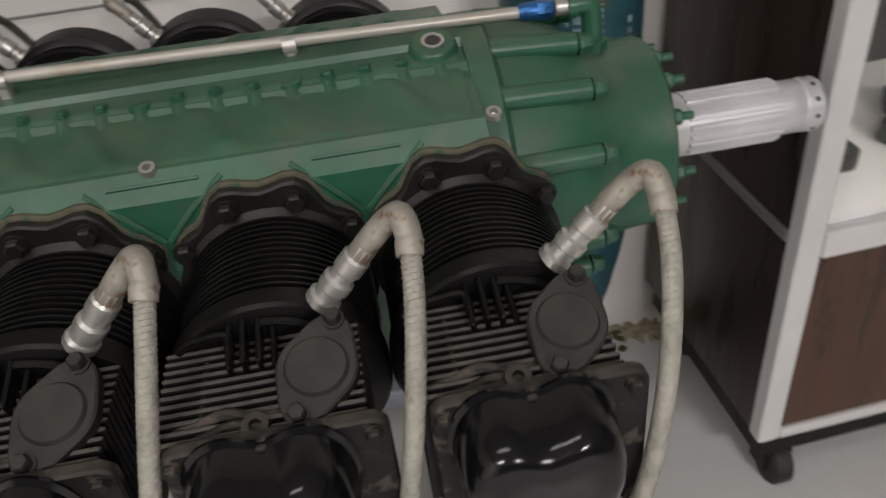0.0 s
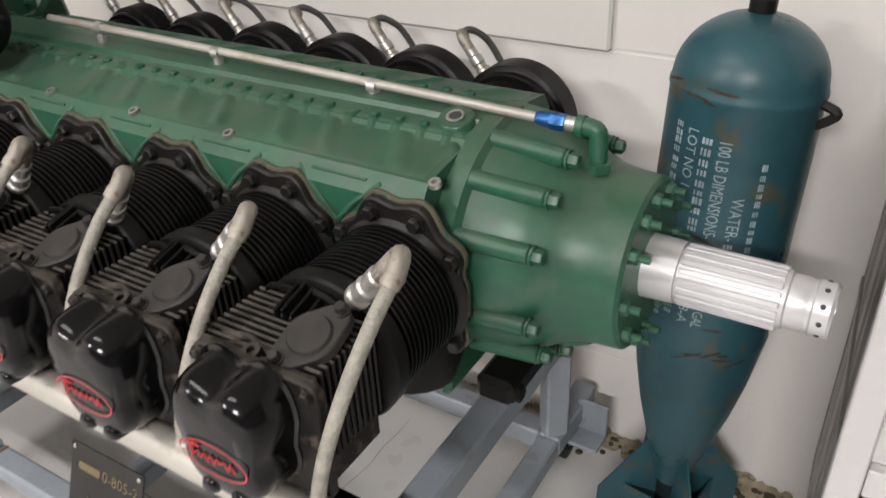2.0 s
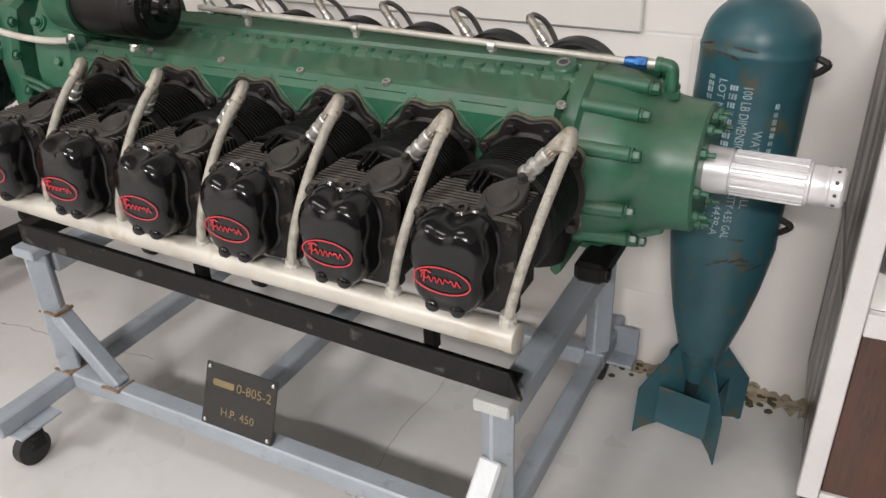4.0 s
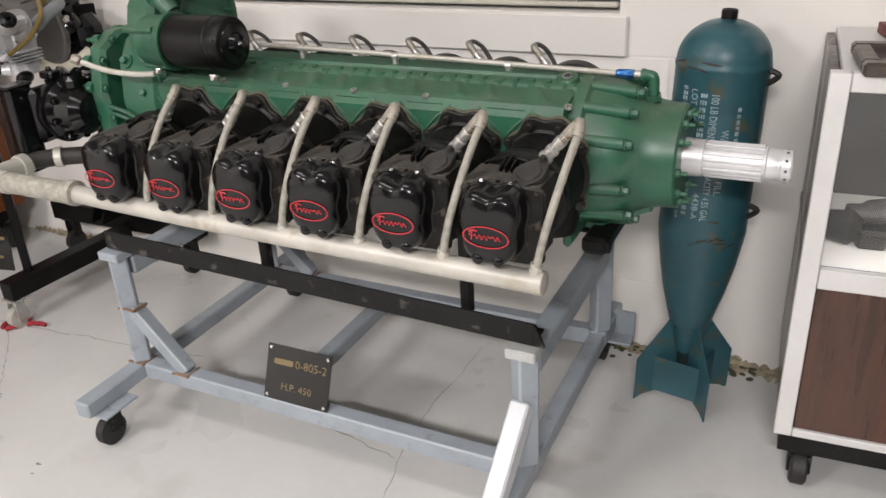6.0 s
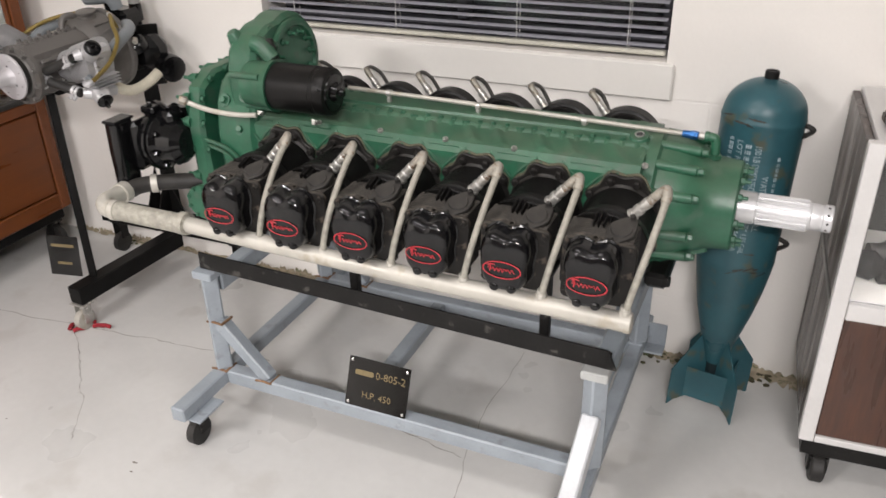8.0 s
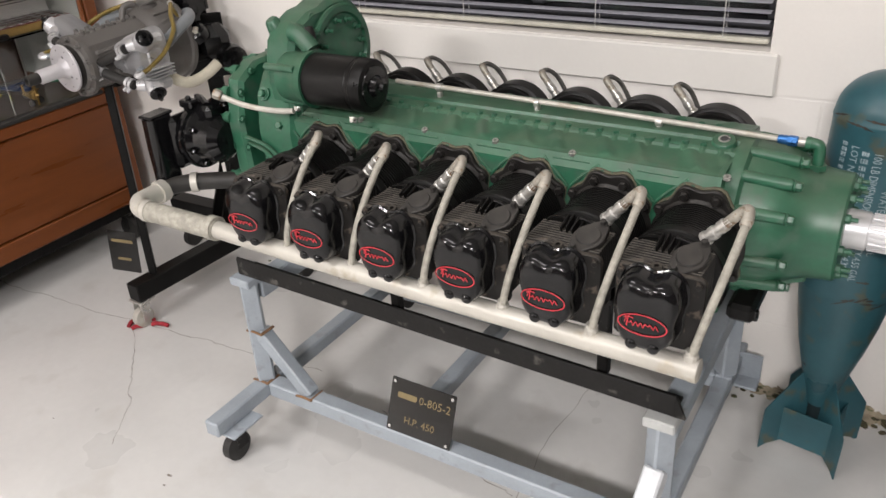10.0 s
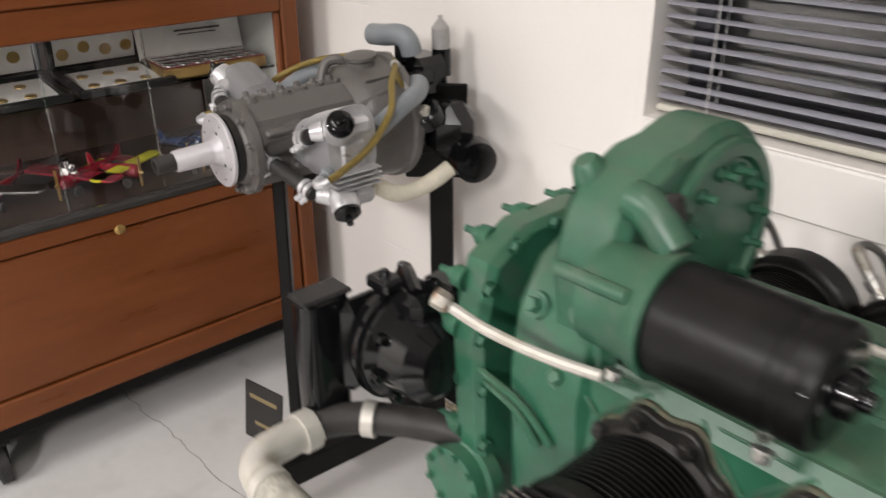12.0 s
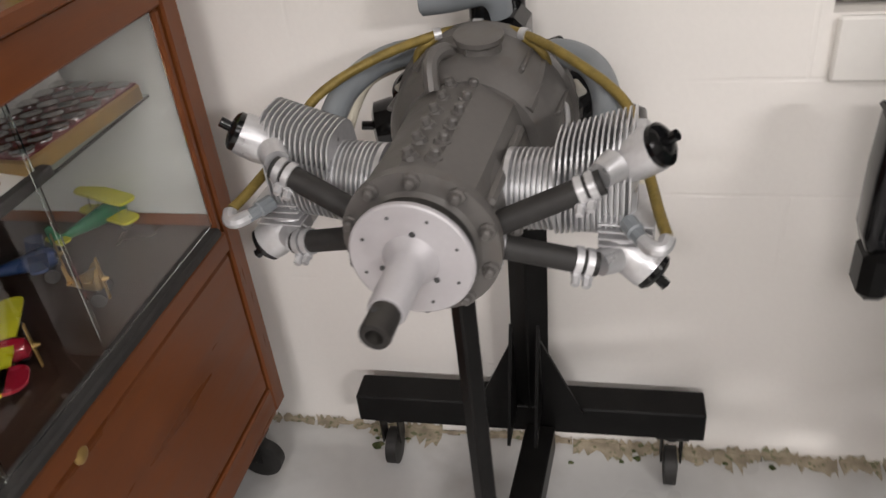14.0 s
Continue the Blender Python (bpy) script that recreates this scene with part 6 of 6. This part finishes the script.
solid("grey_dish", Shape().lathe([(0, 0.035), (0.006, 0.06), (0.016, 0.072), (0.018, 0.070), (0.009, 0.056), (0.005, 0.03)], (0, 0, 0), (0, 0, 1), 28), M_CAPD, "shallow grey metal dish on the cabinet", "dish", at=pose(-2.09, -0.05, 1.0785))
pap = Shape()
for k in range(4):
    pap.box((0.004 * k, 0.003 * k, 0.002 + k * 0.003), (0.15, 0.20, 0.0025), 0, Matrix.Rotation(0.1 * k, 3, "Z"))
solid("paper_stack", pap, M_PAPER, "loose stack of papers on the cabinet", "papers", at=pose(-2.15, -0.20, 1.0785))

# ---- laminate display case by the bomb ----
DX, DY, DE, DB = 0.684, 0.022, 1.19, 0.445
CASE = Matrix.Translation((DX, DY, 0)) @ Matrix.Rotation(radians(3.4), 4, "Z") @ Matrix.Translation((-DX, -DY, 0))
dc = thing("display_case", (0, 0, 0), "walnut laminate display case with white trim and glazed top", "display case")
dc.matrix_basis = CASE


def dbox(name, x0, x1, y0, y1, z0, z1, material, label="", bev=0.002):
    return wbox(name, x0, x1, y0, y1, z0, z1, material, label, bev, dc)


dbox("side_panel_lower", DX + 0.003, DX + 0.02, DY + 0.030, DB, 0.135, 0.495, M_SIDE, "brown laminate side panel")
dbox("side_panel_upper", DX + 0.003, DX + 0.02, DY + 0.030, DB, 0.515, 0.875, M_SIDE, "brown laminate side panel")
dbox("side_strip", DX, DX + 0.02, DY + 0.030, DB, 0.496, 0.514, mat("dull_metal_strip", (0.25, 0.24, 0.23), 0.4, 0.4), "dull metal strip")
dbox("corner_trim", DX, DX + 0.034, DY, DY + 0.028, 0.135, 0.891, M_TRIM, "white corner trim")
dbox("top_trim", DX + 0.035, DE, DY, DY + 0.028, 0.859, 0.891, M_TRIM, "white edge trim")
dbox("shelf_trim", DX + 0.035, DE, DY - 0.002, DY + 0.028, 0.484, 0.525, M_TRIM, "white shelf edge")
dbox("bottom_trim", DX + 0.035, DE, DY, DY + 0.028, 0.135, 0.153, M_TRIM)
dbox("front_panel", DX + 0.035, DE, DY + 0.006, DY + 0.02, 0.154, 0.483, M_WALNUT, "walnut laminate front panel")
dbox("top_board", DX + 0.021, DE, DY + 0.029, DB, 0.8695, 0.8875, M_TRIM, "white laminate top")
dbox("shelf_board", DX + 0.021, DE, DY + 0.029, DB, 0.493, 0.521, M_PAPER, "white shelf")
dbox("back_panel", DX + 0.021, DE, DB - 0.012, DB, 0.135, 0.868, M_CAPD)
dbox("case_end", DE + 0.001, DE + 0.02, DY, DB, 0.135, 0.891, M_SIDE)
dbox("floor_board", DX + 0.021, DE, DY + 0.029, DB - 0.013, 0.135, 0.153, M_SIDE)
g = dbox("front_glass", DX + 0.036, DE, DY + 0.010, DY + 0.014, 0.527, 0.857, M_GLASS, "clear glass", 0.0)
g.visible_shadow = False
dbox("base_frame", DX + 0.012, DE - 0.02, DY + 0.012, DB - 0.02, 0.086, 0.134, M_STEEL, "black base frame")
for x, y in ((DX + 0.06, DY + 0.05), (DE - 0.06, DY + 0.05), (DX + 0.06, DB - 0.06), (DE - 0.06, DB - 0.06)):
    c = part("caster", Shape().box((x, y, 0.0815), (0.056, 0.056, 0.009), 0.002).lathe([(0, 0.024), (0.012, 0.022)], (x, y, 0.066), (0, 0, 1), 18).box((x - 0.021, y - 0.006, 0.050), (0.005, 0.042, 0.046), 0.001).box((x + 0.021, y - 0.006, 0.050), (0.005, 0.042, 0.046), 0.001).box((x, y - 0.012, 0.070), (0.044, 0.040, 0.006), 0.002), M_STEEL, dc)
    part("wheel", Shape().lathe([(-0.018, 0.020), (-0.017, 0.032), (-0.012, 0.038), (0.012, 0.038), (0.017, 0.032), (0.018, 0.020)], (x, y - 0.018, 0.038), (1, 0, 0), 20), M_RUBBER, c)
random.seed(3)
for k in range(5):
    s = Shape().lathe([(0, 0.02), (0.02, 0.035), (0.06, 0.03), (0.075, 0.022), (0.10, 0.022)], (0, 0, 0.034), (random.uniform(-1, 1), random.uniform(-1, 1), 0.0), 18).box((0.02, 0, 0.02), (0.06, 0.05, 0.04), 0.008)
    solid("engine_fitting", s, M_CAPD if k % 2 else M_STEEL, "dark metal engine fitting on the case shelf", "engine part", "fittings in the case", at=CASE @ pose(0.79 + k * 0.075, 0.16 + 0.09 * (k % 2), 0.5215, 0, 0, k * 50))
M_FRAME = mat("bronze_frame", (0.085, 0.07, 0.06), 0.35, 0.4, var=0.2, scale=20)
bk = Shape().box((0, 0, 0.012), (0.16, 0.22, 0.022), 0.002)
solid("picture_frame", Shape().box((0, -0.075, 0.012), (0.24, 0.03, 0.024), 0.005).box((0, 0.075, 0.012), (0.24, 0.03, 0.024), 0.005).box((-0.105, 0, 0.012), (0.03, 0.119, 0.024), 0.005).box((0.105, 0, 0.012), (0.03, 0.119, 0.024), 0.005).box((0, 0, 0.006), (0.19, 0.13, 0.004)), M_FRAME, "bronze picture frame lying flat on the case", "picture frame", at=CASE @ pose(0.845, 0.105, 0.8885, 0, 0, 4))
solid("red_book", bk, M_MAROON, "dark red book lying on the case", "book", at=CASE @ pose(0.88, 0.29, 0.8885, 0, 0, 15))

# round plaque on the wall
wp = thing("wall_plaque", (0.497, WY, 1.218), "round dark wall plaque with a reddish picture", "plaque")
part("rim", Shape().lathe([(0, 0.128), (0.012, 0.128), (0.018, 0.122), (0.018, 0.112), (0.008, 0.110)], (0, 0, 0), (0, -1, 0), 48), M_STEEL, wp, "dark rim")
part("picture", Shape().lathe([(0.006, 0.111), (0.009, 0.111)], (0, 0, 0), (0, -1, 0), 40), mat("reddish_picture", (0.20, 0.09, 0.06), 0.35, var=0.5, scale=18, second=(0.45, 0.40, 0.33), amount=0.3), wp)

# ---- floor wear ----
crack([(-2.3, -0.16), (-1.864, -0.137), (-1.547, -0.112), (-1.174, -0.074), (-0.95, -0.06), (-0.80, -0.04)], 0.0020)
crack([(-0.55, -0.10), (-0.33, -0.165), (-0.20, -0.185), (-0.088, -0.21)], 0.0026)
crack([(-0.05, -0.40), (-0.07, -0.31), (-0.088, -0.21), (-0.11, 0.02), (-0.09, 0.315)], 0.0014)
crack([(-1.547, -0.112), (-1.40, -0.22), (-1.25, -0.36), (-1.1, -0.55)], 0.0014)
for x, y, s in ((-0.885, -0.55, 0.010), (-0.87, -0.58, 0.006), (-0.50, -0.62, 0.006), (-1.35, -0.55, 0.005), (0.1, -0.7, 0.005)):
    setting("floor_chip", Shape().add([(x + s * math.cos(a) * random.uniform(0.5, 1), y + s * 0.5 * math.sin(a) * random.uniform(0.5, 1), 0.0008) for a in [i * 0.785 for i in range(8)]], [tuple(range(8))]), M_CRACK)
# peeled paint and plaster along the foot of the wall
random.seed(21)
peel = Shape()
x = -2.1
while x < 0.64:
    w, h, dp = random.uniform(0.03, 0.09), random.uniform(0.004, 0.026), random.uniform(0.004, 0.022)
    crumbled = x > 0.22 or -1.42 < x < -0.80 or -1.86 < x < -1.72
    if crumbled:
        h, dp = h * 1.1 + 0.006, dp * 2.2 + 0.012
    if crumbled or noise.noise(Vector((x * 2.3, 0, 0))) > -0.25:
        n = 9
        top = [(x + w * i / n, WY - 0.002 - random.uniform(0, 0.003), h * random.uniform(0.3, 1.0)) for i in range(n + 1)]
        mid = [(p[0], WY - 0.004, 0.004) for p in top]
        out = [(p[0] + random.uniform(-0.006, 0.006), WY - dp * random.uniform(0.3, 1.0) - 0.004, 0.0015) for p in top]
        rows = [top, mid, out]
        vs = [p for r in rows for p in r]
        peel.add(vs, [(j * (n + 1) + i, j * (n + 1) + i + 1, (j + 1) * (n + 1) + i + 1, (j + 1) * (n + 1) + i) for j in range(2) for i in range(n)])
    x += w * random.uniform(0.7, 1.1)
M_MOSS = mat("dark_grit", (0.07, 0.058, 0.035), 0.95, var=0.6, scale=90, bump=0.8, grain=200, second=(0.11, 0.12, 0.05), amount=0.4)
grit = Shape()
for k in range(70):
    gx, gy, gr = random.uniform(0.22, 0.62), WY - 0.012 - abs(random.gauss(0, 0.025)), random.uniform(0.004, 0.011)
    grit.lathe([(0, gr), (gr * 0.3, gr * 0.8), (gr * 0.45, gr * 0.2)], (gx, gy, 0.0006), (random.uniform(-0.2, 0.2), random.uniform(-0.2, 0.2), 1), 6)
M_MOSSG = mat("green_moss", (0.060, 0.085, 0.022), 0.95, var=0.5, scale=60, bump=0.9, grain=180, second=(0.16, 0.14, 0.07), amount=0.3)
moss = Shape()
for k in range(24):
    lo_x, hi_x = ((-1.42, -0.85), (-1.86, -1.74), (0.20, 0.36))[k % 3]
    gx, gy, gr = random.uniform(lo_x, hi_x), WY - 0.016 - abs(random.gauss(0, 0.022)), random.uniform(0.006, 0.016)
    rim = [(gx + gr * random.uniform(0.5, 1.2) * math.cos(q * 0.785), gy + gr * 0.7 * random.uniform(0.5, 1.2) * math.sin(q * 0.785)) for q in range(8)]
    moss.loops([[(px, py, 0.0006) for px, py in rim], [(gx + (px - gx) * 0.7, gy + (py - gy) * 0.7, 0.0035) for px, py in rim], [(gx + (px - gx) * 0.2, gy + (py - gy) * 0.2, 0.0045) for px, py in rim]])
tagged(setting("floor_moss", moss, M_MOSSG, "small green moss tufts on the floor by the wall"))
tagged(setting("floor_grit", grit, M_MOSS, "dark grit and moss at the wall foot"))
tagged(setting("baseboard_peeling", peel, M_PEEL, "peeling paint and crumbled plaster along the wall foot"))
